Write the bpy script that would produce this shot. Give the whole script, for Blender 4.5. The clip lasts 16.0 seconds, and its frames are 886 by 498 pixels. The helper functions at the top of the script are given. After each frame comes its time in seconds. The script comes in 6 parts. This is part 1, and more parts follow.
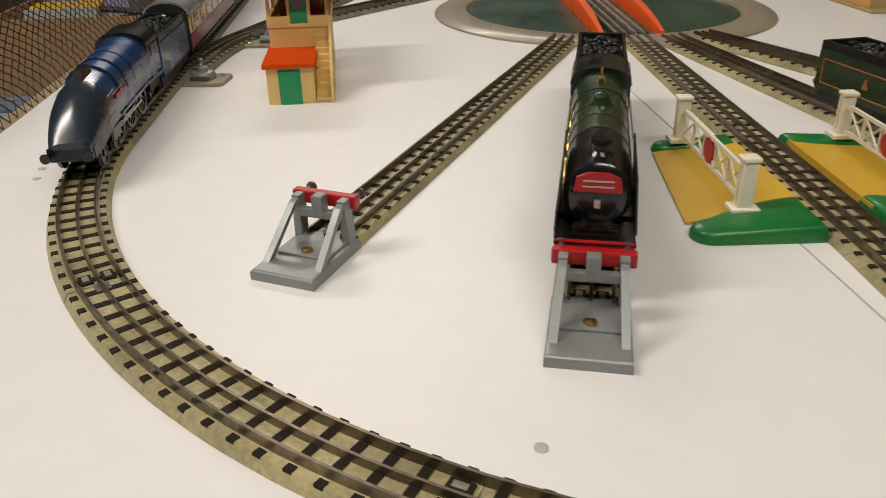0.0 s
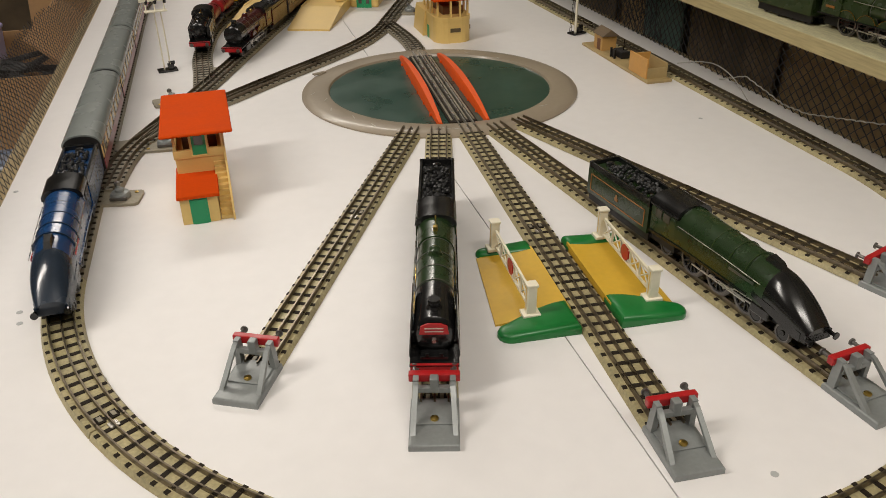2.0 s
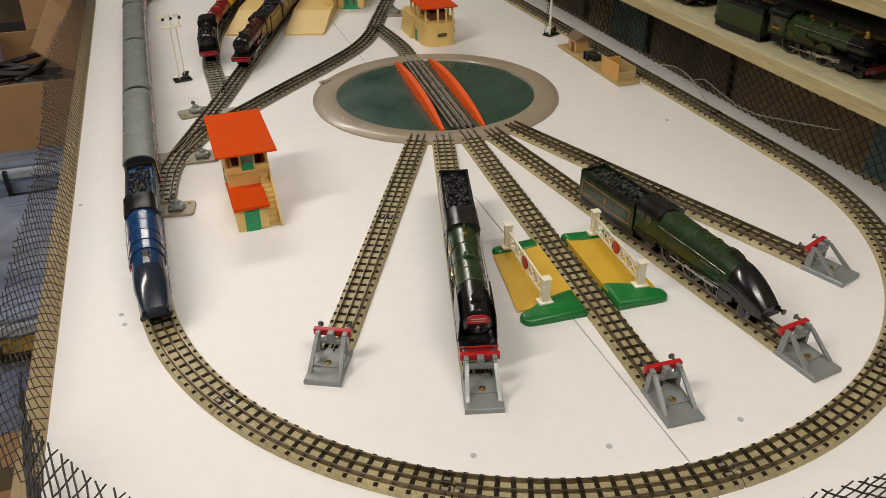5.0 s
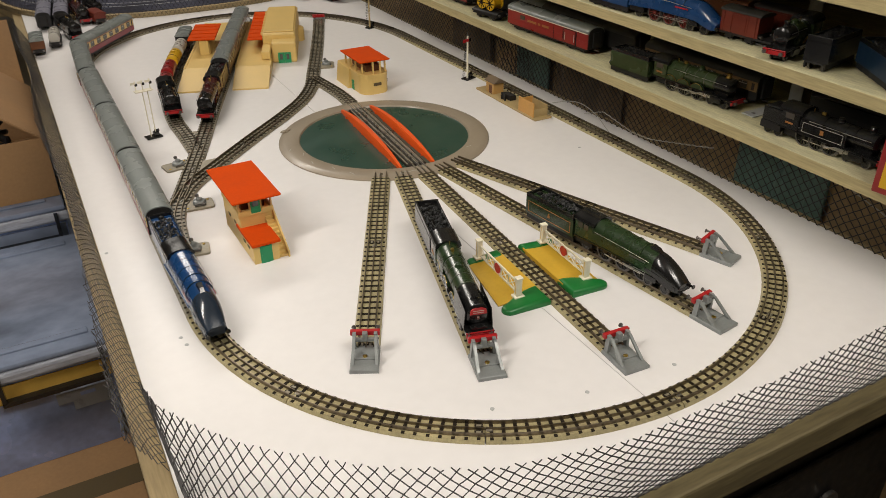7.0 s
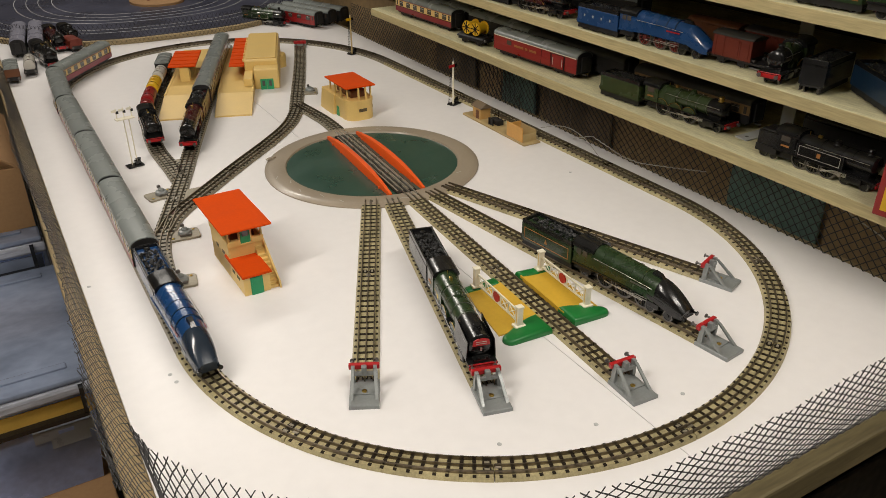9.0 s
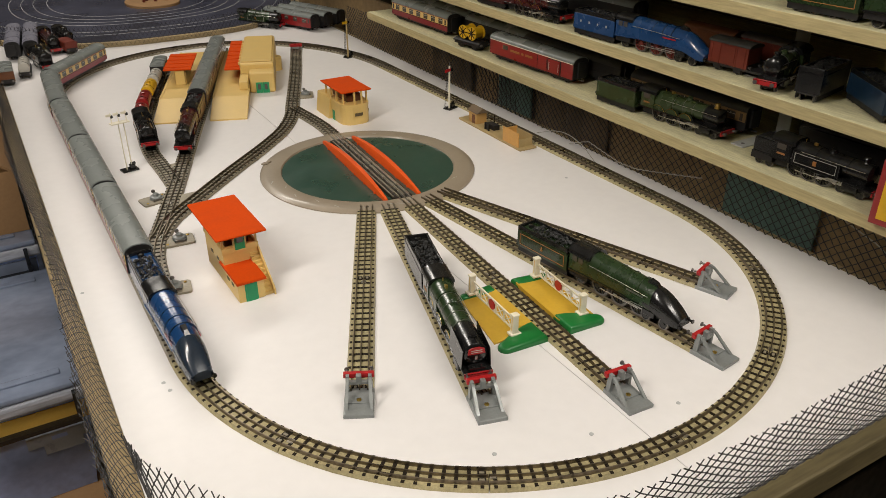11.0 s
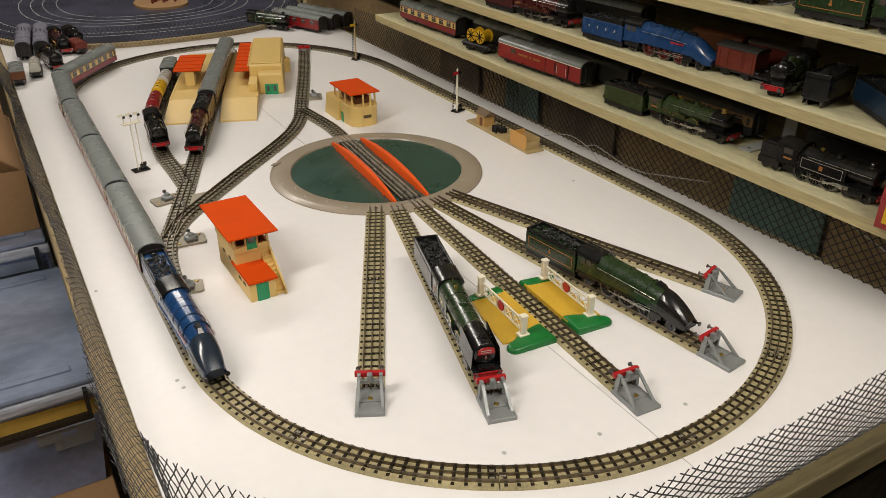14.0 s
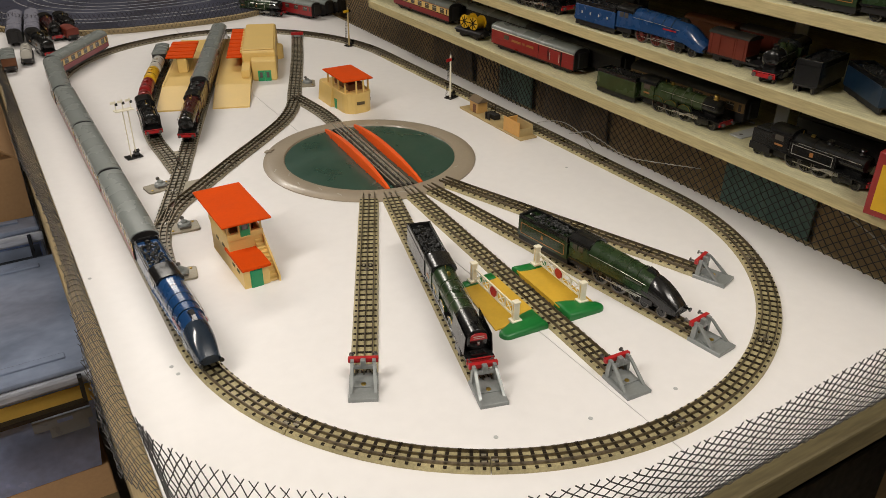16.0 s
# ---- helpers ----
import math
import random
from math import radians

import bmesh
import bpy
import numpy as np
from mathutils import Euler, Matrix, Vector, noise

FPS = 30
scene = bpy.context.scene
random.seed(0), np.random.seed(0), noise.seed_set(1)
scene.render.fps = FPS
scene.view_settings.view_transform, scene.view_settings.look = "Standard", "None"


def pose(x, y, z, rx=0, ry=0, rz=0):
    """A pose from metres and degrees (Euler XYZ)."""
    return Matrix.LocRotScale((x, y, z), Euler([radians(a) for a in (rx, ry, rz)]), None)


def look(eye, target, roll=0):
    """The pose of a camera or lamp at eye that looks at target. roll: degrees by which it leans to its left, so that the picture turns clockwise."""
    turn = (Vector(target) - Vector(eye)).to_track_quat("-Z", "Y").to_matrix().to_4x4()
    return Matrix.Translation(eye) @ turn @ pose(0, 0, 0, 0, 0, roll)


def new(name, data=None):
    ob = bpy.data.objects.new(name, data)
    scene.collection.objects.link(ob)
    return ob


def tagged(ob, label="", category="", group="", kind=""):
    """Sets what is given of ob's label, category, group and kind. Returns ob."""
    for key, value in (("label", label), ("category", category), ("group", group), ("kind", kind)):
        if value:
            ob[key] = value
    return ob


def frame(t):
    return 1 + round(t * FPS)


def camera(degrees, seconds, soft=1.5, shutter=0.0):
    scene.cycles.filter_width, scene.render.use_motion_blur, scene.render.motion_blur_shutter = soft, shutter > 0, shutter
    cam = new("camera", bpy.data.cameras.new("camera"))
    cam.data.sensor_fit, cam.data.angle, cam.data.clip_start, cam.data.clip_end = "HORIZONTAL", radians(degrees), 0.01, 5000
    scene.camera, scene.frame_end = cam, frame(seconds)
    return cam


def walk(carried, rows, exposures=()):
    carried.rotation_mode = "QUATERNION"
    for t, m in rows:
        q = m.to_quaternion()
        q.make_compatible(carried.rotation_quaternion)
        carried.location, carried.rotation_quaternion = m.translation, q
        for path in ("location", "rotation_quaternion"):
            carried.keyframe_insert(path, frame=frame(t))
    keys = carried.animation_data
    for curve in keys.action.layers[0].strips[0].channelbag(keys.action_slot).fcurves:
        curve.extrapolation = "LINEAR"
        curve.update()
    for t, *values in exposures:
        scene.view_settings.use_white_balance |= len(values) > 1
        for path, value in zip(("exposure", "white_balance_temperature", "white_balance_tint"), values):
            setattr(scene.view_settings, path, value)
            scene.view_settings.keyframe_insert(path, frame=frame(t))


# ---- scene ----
cam = camera(59.0, 16.0, soft=0.75, shutter=0.2)
PATH = [
    (0, (-0.248, -0.873, 0.163), (-0.109, 0.904, -0.743), -1.2),
    (0.5, (-0.237, -0.923, 0.188), (0.01, 0.83, -0.742), -1.9),
    (1, (-0.241, -0.958, 0.234), (0.123, 0.769, -0.707), -1.5),
    (1.5, (-0.242, -0.976, 0.289), (0.182, 0.731, -0.662), -0.9),
    (2, (-0.264, -0.99, 0.335), (0.187, 0.691, -0.651), -0.9),
    (2.5, (-0.284, -1.023, 0.387), (0.194, 0.634, -0.626), -1.1),
    (3, (-0.314, -1.034, 0.406), (0.188, 0.601, -0.63), -1.0),
    (5.5, (-0.365, -1.099, 0.453), (0.216, 0.495, -0.607), -0.6),
    (6, (-0.385, -1.161, 0.483), (0.251, 0.419, -0.564), -0.5),
    (6.5, (-0.43, -1.199, 0.507), (0.263, 0.374, -0.516), -0.7),
    (7, (-0.527, -1.188, 0.527), (0.294, 0.334, -0.478), -0.5),
    (7.5, (-0.549, -1.185, 0.529), (0.364, 0.291, -0.467), 0.2),
    (8, (-0.552, -1.179, 0.534), (0.35, 0.318, -0.439), -0.2),
    (8.5, (-0.544, -1.164, 0.525), (0.349, 0.35, -0.429), -0.3),
    (9, (-0.539, -1.154, 0.519), (0.353, 0.363, -0.431), -0.2),
    (11.5, (-0.535, -1.149, 0.525), (0.367, 0.364, -0.423), 0.1),
    (12, (-0.535, -1.149, 0.525), (0.365, 0.366, -0.421), 0.1),
    (12.5, (-0.536, -1.15, 0.525), (0.362, 0.367, -0.419), 0.3),
    (13, (-0.541, -1.151, 0.529), (0.356, 0.368, -0.415), 0.4),
    (13.5, (-0.544, -1.151, 0.529), (0.353, 0.368, -0.414), 0.4),
    (14, (-0.548, -1.153, 0.529), (0.349, 0.365, -0.415), 0.4),
    (14.5, (-0.549, -1.154, 0.529), (0.347, 0.361, -0.42), 0.4),
    (15, (-0.549, -1.157, 0.528), (0.349, 0.353, -0.429), 0.4),
    (15.5, (-0.548, -1.159, 0.529), (0.35, 0.344, -0.436), 0.4),
    (16, (-0.548, -1.158, 0.531), (0.352, 0.339, -0.442), 0.5),
]
walk(cam, [(t, look(eye, target, roll)) for t, eye, target, roll in PATH], exposures=[(0.0, -0.15), (3.2, -0.13), (5.5, -0.10), (7.0, -0.03), (16.0, 0.04)])

# ---- light: two ceiling tubes over the table, a closed room ----
world = bpy.data.worlds.new("room_dim")
scene.world = world
world.use_nodes = True
world.node_tree.nodes["Background"].inputs[0].default_value = (1.0, 0.93, 0.82, 1)
world.node_tree.nodes["Background"].inputs[1].default_value = 0.006


def tube_light(name, at, target, power, sx, sy):
    d = bpy.data.lights.new(name, "AREA")
    d.shape, d.size, d.size_y, d.energy, d.color = "RECTANGLE", sx, sy, power, (1.0, 0.932, 0.845)
    ob = new(name, d)
    ob.matrix_world = look(at, target)
    return ob


tube_light("ceiling_tube_left", (-1.15, -0.45, 1.40), (-0.2, -0.3, 0), 22.0, 0.16, 1.2)
tube_light("ceiling_tube_near", (0.05, -1.55, 1.52), (0.1, -0.4, 0), 18.5, 1.2, 0.16)
tube_light("ceiling_tube_far", (-0.30, 1.75, 1.50), (-0.1, 0.8, 0), 16.0, 1.2, 0.16)

# ---- materials ----
def material(name, color, rough=0.5, metal=0.0, vary=0.08, grain=0.03, scale=30.0, fine=300.0, bump=0.0, coat=0.0, stretch=(1, 1, 1), transmission=0.0, alpha=1.0, rand=0.0):
    m = bpy.data.materials.new(name)
    m.use_nodes = True
    nt = m.node_tree
    b = nt.nodes["Principled BSDF"]
    b.inputs["Roughness"].default_value = rough
    b.inputs["Metallic"].default_value = metal
    b.inputs["Coat Weight"].default_value = coat
    b.inputs["Coat Roughness"].default_value = 0.15
    b.inputs["Transmission Weight"].default_value = transmission
    b.inputs["Alpha"].default_value = alpha
    tc = nt.nodes.new("ShaderNodeTexCoord")
    mp = nt.nodes.new("ShaderNodeMapping")
    mp.inputs["Scale"].default_value = stretch
    nt.links.new(tc.outputs["Object"], mp.inputs[0])
    n1 = nt.nodes.new("ShaderNodeTexNoise")
    n1.inputs["Scale"].default_value, n1.inputs["Detail"].default_value = scale, 5
    n2 = nt.nodes.new("ShaderNodeTexNoise")
    n2.inputs["Scale"].default_value, n2.inputs["Detail"].default_value = fine, 3
    nt.links.new(mp.outputs[0], n1.inputs["Vector"])
    nt.links.new(mp.outputs[0], n2.inputs["Vector"])

    def ramp(src, amount, base):
        mr = nt.nodes.new("ShaderNodeMapRange")
        mr.inputs["From Min"].default_value, mr.inputs["From Max"].default_value = 0.3, 0.7
        mr.inputs["To Min"].default_value, mr.inputs["To Max"].default_value = base - amount, base + amount
        nt.links.new(src, mr.inputs["Value"])
        return mr.outputs[0]

    v = nt.nodes.new("ShaderNodeMath")
    v.operation = "MULTIPLY"
    nt.links.new(ramp(n1.outputs["Fac"], vary, 1.0), v.inputs[0])
    nt.links.new(ramp(n2.outputs["Fac"], grain, 1.0), v.inputs[1])
    last = v.outputs[0]
    if rand:
        oi = nt.nodes.new("ShaderNodeObjectInfo")
        mr = nt.nodes.new("ShaderNodeMapRange")
        mr.inputs["To Min"].default_value, mr.inputs["To Max"].default_value = 1 - rand, 1 + rand
        nt.links.new(oi.outputs["Random"], mr.inputs["Value"])
        v2 = nt.nodes.new("ShaderNodeMath")
        v2.operation = "MULTIPLY"
        nt.links.new(last, v2.inputs[0])
        nt.links.new(mr.outputs[0], v2.inputs[1])
        last = v2.outputs[0]
    hs = nt.nodes.new("ShaderNodeHueSaturation")
    hs.inputs["Color"].default_value = (*color, 1)
    nt.links.new(last, hs.inputs["Value"])
    nt.links.new(hs.outputs[0], b.inputs["Base Color"])
    nt.links.new(ramp(n1.outputs["Fac"], min(0.12, rough * 0.3, vary), rough), b.inputs["Roughness"])
    if bump:
        bp = nt.nodes.new("ShaderNodeBump")
        bp.inputs["Strength"].default_value, bp.inputs["Distance"].default_value = 0.6, bump
        nt.links.new(n2.outputs["Fac"], bp.inputs["Height"])
        nt.links.new(bp.outputs[0], b.inputs["Normal"])
    return m


M = {}
M["white_board"] = material("white_painted_board", (0.78, 0.76, 0.75), 0.42, vary=0.02, grain=0.015, scale=4, fine=60, bump=0.0002)
M["timber"] = material("pale_timber", (0.30, 0.225, 0.115), 0.7, vary=0.2, grain=0.15, scale=6, fine=60, stretch=(6, 0.6, 6), bump=0.0004)
M["timber_x"] = material("pale_timber_lengthwise", (0.36, 0.27, 0.14), 0.7, vary=0.2, grain=0.15, scale=6, fine=60, stretch=(0.6, 6, 6), bump=0.0004)
# front rail timber, darker than the side rails
M["timber_dark"] = material("dark_olive_timber", (0.135, 0.108, 0.05), 0.7, vary=0.25, grain=0.2, scale=6, fine=60, stretch=(0.6, 6, 6), bump=0.0004)
M["shelf"] = material("green_stained_shelf", (0.56, 0.52, 0.32), 0.6, vary=0.22, grain=0.16, scale=9, fine=140, stretch=(3.5, 0.5, 3), bump=0.0004)
M["shelf_edge"] = material("sawn_shelf_edge", (0.46, 0.38, 0.19), 0.65, vary=0.16, grain=0.14, scale=10, fine=120, stretch=(2, 0.25, 4), bump=0.0005)
M["dark_wall"] = material("dark_brown_wall", (0.085, 0.068, 0.042), 0.8, vary=0.3, grain=0.1, scale=3, fine=40)
M["plaster"] = material("grey_plaster", (0.30, 0.27, 0.22), 0.9, vary=0.08, grain=0.05, scale=2, fine=40, bump=0.001)
M["ceiling"] = material("ceiling_plaster", (0.5, 0.47, 0.42), 0.9, vary=0.03, scale=2)
M["concrete"] = material("concrete_floor", (0.24, 0.20, 0.14), 0.85, vary=0.2, grain=0.1, scale=4, fine=60, bump=0.001)
M["ballast"] = material("printed_tinplate_ballast", (0.395, 0.34, 0.185), 0.45, vary=0.24, grain=0.18, scale=28, fine=420, metal=0.15, rand=0.07)
M["ballast_grey"] = material("worn_grey_tinplate", (0.27, 0.24, 0.175), 0.4, vary=0.18, grain=0.12, scale=40, fine=500, metal=0.2)
M["sleeper"] = material("printed_black_sleepers", (0.018, 0.013, 0.008), 0.7, vary=0.3, grain=0.2, scale=60, fine=400)
M["rail"] = material("tarnished_rail", (0.20, 0.165, 0.12), 0.33, metal=0.85, vary=0.3, grain=0.2, scale=25, fine=300)
M["rail_bright"] = material("polished_rail", (0.55, 0.52, 0.47), 0.3, metal=0.9, vary=0.2, grain=0.2, scale=25, fine=300)
M["tt_rim"] = material("turntable_rim_enamel", (0.30, 0.25, 0.185), 0.35, vary=0.07, grain=0.03, scale=20, fine=250, coat=0.2)
M["tt_green"] = material("turntable_green_enamel", (0.020, 0.062, 0.044), 0.32, vary=0.10, grain=0.05, scale=15, fine=200, coat=0.1)
M["orange"] = material("orange_plastic", (0.78, 0.095, 0.004), 0.55, vary=0.06, grain=0.03, scale=40, fine=300)
M["roof_orange"] = material("orange_plastic_roof", (0.60, 0.062, 0.002), 0.9, vary=0.05, grain=0.03, scale=30, fine=300)
M["cream"] = material("cream_plastic", (0.70, 0.49, 0.165), 0.42, vary=0.03, grain=0.02, scale=30, fine=300)
M["cream_dark"] = material("shadow_opening", (0.10, 0.07, 0.03), 0.7)
M["door_green"] = material("green_plastic_door", (0.012, 0.28, 0.11), 0.42)
M["buffer_grey"] = material("grey_diecast", (0.245, 0.26, 0.255), 0.38, metal=0.2, vary=0.1, grain=0.05, scale=60, fine=400)
M["red"] = material("red_enamel", (0.40, 0.012, 0.014), 0.35, vary=0.12, grain=0.05, scale=80)
M["black"] = material("black_enamel", (0.010, 0.010, 0.010), 0.2, vary=0.25, grain=0.1, scale=60, fine=400, coat=0.1)
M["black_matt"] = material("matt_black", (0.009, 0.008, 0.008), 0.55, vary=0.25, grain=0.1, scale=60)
M["coal"] = material("coal", (0.009, 0.009, 0.009), 0.42, vary=0.4, grain=0.4, scale=120, fine=400, bump=0.001)
M["loco_green"] = material("brunswick_green_enamel", (0.017, 0.036, 0.012), 0.27, vary=0.15, grain=0.05, scale=40, fine=300, coat=0.4)
M["loco_green_light"] = material("apple_green_enamel", (0.032, 0.052, 0.018), 0.26, vary=0.15, grain=0.05, scale=40, coat=0.2)
M["loco_blue"] = material("garter_blue_enamel", (0.010, 0.048, 0.145), 0.27, vary=0.12, grain=0.05, scale=40, coat=0.4)
M["loco_maroon"] = material("maroon_enamel", (0.055, 0.010, 0.010), 0.22, vary=0.15, grain=0.05, scale=40, coat=0.3)
M["loco_navy"] = material("dark_slate_blue_enamel", (0.018, 0.028, 0.044), 0.24, vary=0.15, grain=0.05, scale=40, coat=0.3)
M["gold"] = material("orange_gold_lining", (0.34, 0.14, 0.035), 0.4)
M["silver"] = material("bright_metal", (0.6, 0.58, 0.54), 0.3, metal=0.9, scale=80)
M["brass"] = material("brass_screw", (0.55, 0.38, 0.10), 0.3, metal=1.0)
M["steel_dark"] = material("dark_steel", (0.16, 0.15, 0.14), 0.35, metal=0.7, scale=80)
M["crimson"] = material("crimson_enamel", (0.23, 0.014, 0.026), 0.33, vary=0.08, scale=30, coat=0.3)
M["coach_cream"] = material("cream_enamel", (0.74, 0.52, 0.19), 0.33, vary=0.05, scale=30, coat=0.3)
M["roof_grey"] = material("grey_enamel_roof", (0.215, 0.235, 0.225), 0.27, vary=0.03, grain=0.03, scale=25, fine=200, coat=0.35)
M["glass_dark"] = material("dark_coach_window", (0.07, 0.06, 0.05), 0.15, coat=0.5)
M["white"] = material("ivory_plastic", (0.78, 0.73, 0.58), 0.42, vary=0.05, scale=60)
M["grass"] = material("green_painted_bank", (0.008, 0.16, 0.03), 0.4, vary=0.12, grain=0.05, scale=30, fine=200, coat=0.15)
M["road_yellow"] = material("yellow_painted_roadway", (0.60, 0.37, 0.035), 0.42, vary=0.06, grain=0.03, scale=25, fine=200)
M["wheel_red"] = material("dull_red_wheels", (0.15, 0.022, 0.016), 0.5, vary=0.25, grain=0.1, scale=80)
# boiler band blue; on the askew tender it holds the shelf's shade
M["blue_dark"] = material("shaded_tender_and_band_blue", (0.008, 0.024, 0.050), 0.4, vary=0.3, grain=0.15, scale=40)
M["roof_dark"] = material("dark_grey_coach_roof", (0.030, 0.029, 0.026), 0.4, vary=0.2, grain=0.1, scale=20)
M["coach_tan"] = material("dark_tan_panels", (0.20, 0.12, 0.045), 0.45, vary=0.2, scale=30)
# paler and streaked: the rim's highlights are put into its colour
M["crate_rim"] = material("clear_plastic_rim", (0.40, 0.42, 0.48), 0.12, vary=0.3, grain=0.1, scale=14, fine=60, coat=0.6, stretch=(1, 6, 6))
M["rust"] = material("rust_brown_metal", (0.085, 0.035, 0.025), 0.6, vary=0.25, grain=0.15, scale=60)
M["wire"] = material("black_plastic_netting", (0.014, 0.012, 0.012), 0.5)
M["red_body"] = material("red_tinplate", (0.25, 0.011, 0.011), 0.35, vary=0.1, coat=0.3)
M["yellow"] = material("yellow_enamel", (0.62, 0.36, 0.01), 0.4, vary=0.08)
M["grey_white"] = material("pale_grey_enamel", (0.45, 0.43, 0.38), 0.4, vary=0.1)
M["wood_brown"] = material("brown_van_sides", (0.13, 0.045, 0.014), 0.5, vary=0.15, scale=40)
M["red_brown"] = material("bauxite_van_sides", (0.15, 0.022, 0.010), 0.5, vary=0.15, scale=40)
M["card"] = material("brown_cardboard", (0.33, 0.19, 0.085), 0.8, vary=0.08, grain=0.05, scale=12, fine=150)
M["crate_blue"] = material("blue_translucent_plastic", (0.33, 0.43, 0.74), 0.25, vary=0.25, grain=0.1, scale=8, fine=60, coat=0.3)
M["crate_grey"] = material("smoky_clear_plastic", (0.21, 0.25, 0.34), 0.12, vary=0.5, grain=0.1, scale=4.5, fine=30, coat=0.5, stretch=(1, 1.4, 1))
M["crate_yellow"] = material("yellow_contents", (0.62, 0.38, 0.07), 0.6, vary=0.2, scale=12)
M["label_card"] = material("pale_label_card", (0.42, 0.43, 0.42), 0.6, vary=0.06)
M["label_dull"] = material("faded_label_card", (0.34, 0.38, 0.44), 0.35, vary=0.15, scale=20)
M["mat_black"] = material("dark_blue_grey_track_plastic", (0.055, 0.058, 0.085), 0.3, vary=0.25, grain=0.1, scale=6, fine=80)
M["line_white"] = material("white_lane_line", (0.55, 0.55, 0.55), 0.5)
M["teal_sheet"] = material("dusty_teal_sheet", (0.10, 0.17, 0.145), 0.6, vary=0.3, scale=6)
# paler than dark_wall, so the wall behind the netting looks lit
M["olive_panel"] = material("olive_wall_backdrop", (0.29, 0.20, 0.10), 0.7, vary=0.35, grain=0.15, scale=5, fine=60)
M["lavender"] = material("lavender_plastic", (0.42, 0.40, 0.62), 0.35, vary=0.08, scale=12)
M["steel_tyre"] = material("bright_steel_tyre", (0.17, 0.16, 0.15), 0.38, metal=0.8, vary=0.2, scale=80)
M["tan_card"] = material("orange_tan_card", (0.60, 0.32, 0.085), 0.55, vary=0.08, scale=40)
M["tan_wood"] = material("tan_brown_hut_card", (0.46, 0.27, 0.085), 0.6, vary=0.12, scale=40, stretch=(1, 6, 1))
M["tan_base"] = material("dull_tan_base_card", (0.42, 0.31, 0.14), 0.6, vary=0.1, scale=30)
M["roof_lavender"] = material("bluish_grey_coach_roof", (0.235, 0.235, 0.29), 0.3, vary=0.06, scale=25, coat=0.3)
M["scrim"] = material("brown_clutter", (0.12, 0.085, 0.05), 0.8, vary=0.4, scale=12)


M["sleeper"].node_tree.nodes["Principled BSDF"].inputs["Specular IOR Level"].default_value = 0.2
M["roof_orange"].node_tree.nodes["Principled BSDF"].inputs["Specular IOR Level"].default_value = 0.15


# ---- builders ----
def thing(name, label, category, m=Matrix(), group="", kind=""):
    ob = new(name)
    ob.empty_display_size = 0.02
    ob.matrix_world = m
    return tagged(ob, label, category, group, kind)


def part(name, bm, mat, parent, label="", smooth=False, m=None):
    me = bpy.data.meshes.new(name)
    bm.normal_update()
    bm.to_mesh(me)
    bm.free()
    return part_mesh(name, me, mat, parent, label, smooth, m)


def part_mesh(name, me, mat, parent, label="", smooth=False, m=None):
    if mat and not me.materials:
        me.materials.append(M[mat])
    if smooth:
        for p in me.polygons:
            p.use_smooth = True
        me.set_sharp_from_angle(angle=radians(38))
    ob = new(name, me)
    if parent:
        ob.parent = parent
    if m is not None:
        ob.matrix_basis = m
    if label:
        ob["label"] = label
    return ob


def solid(name, bm, mat, label, category, m=None, group="", kind="", smooth=False):
    return tagged(part(name, bm, mat, None, "", smooth, m), label, category, group, kind)


def box(x0, x1, y0, y1, z0, z1, bevel=0.0, bm=None):
    own = bm is None
    b = bmesh.new()
    bmesh.ops.create_cube(b, size=1)
    for v in b.verts:
        v.co = ((x0 + x1) / 2 + v.co.x * (x1 - x0), (y0 + y1) / 2 + v.co.y * (y1 - y0), (z0 + z1) / 2 + v.co.z * (z1 - z0))
    if bevel:
        bmesh.ops.bevel(b, geom=b.edges[:], offset=bevel, segments=2, affect="EDGES", profile=0.5)
    return b if own else merge(bm, b)


def merge(bm, other, m=None):
    me = bpy.data.meshes.new("join")
    other.to_mesh(me)
    other.free()
    if m is not None:
        me.transform(m)
    bm.from_mesh(me)
    bpy.data.meshes.remove(me)
    return bm


def boxes(*rows, bevel=0.0):
    bm = bmesh.new()
    for r in rows:
        box(*r, bevel=bevel, bm=bm)
    return bm


def lathe(profile, n=24, axis="Z"):
    """Turn (radius, height) rows about an axis."""
    bm = bmesh.new()
    rings = []
    for r, h in profile:
        ring = []
        for k in range(n):
            a = 2 * math.pi * k / n
            c = (r * math.cos(a), r * math.sin(a), h)
            if axis == "X":
                c = (h, c[0], c[1])
            elif axis == "Y":
                c = (c[1], h, c[0])
            ring.append(bm.verts.new(c))
        rings.append(ring)
    for a, b in zip(rings, rings[1:]):
        for k in range(n):
            bm.faces.new((a[k], a[(k + 1) % n], b[(k + 1) % n], b[k]))
    bm.faces.new(rings[0][::-1])
    bm.faces.new(rings[-1])
    bmesh.ops.recalc_face_normals(bm, faces=bm.faces[:])
    return bm


def loft(sections, cap=True):
    """Skin rings (lists of 3D points of equal count), closed round."""
    bm = bmesh.new()
    rings = [[bm.verts.new(p) for p in s] for s in sections]
    n = len(rings[0])
    for a, b in zip(rings, rings[1:]):
        for k in range(n):
            bm.faces.new((a[k], a[(k + 1) % n], b[(k + 1) % n], b[k]))
    if cap:
        bm.faces.new(rings[0][::-1])
        bm.faces.new(rings[-1])
    bmesh.ops.recalc_face_normals(bm, faces=bm.faces[:])
    return bm


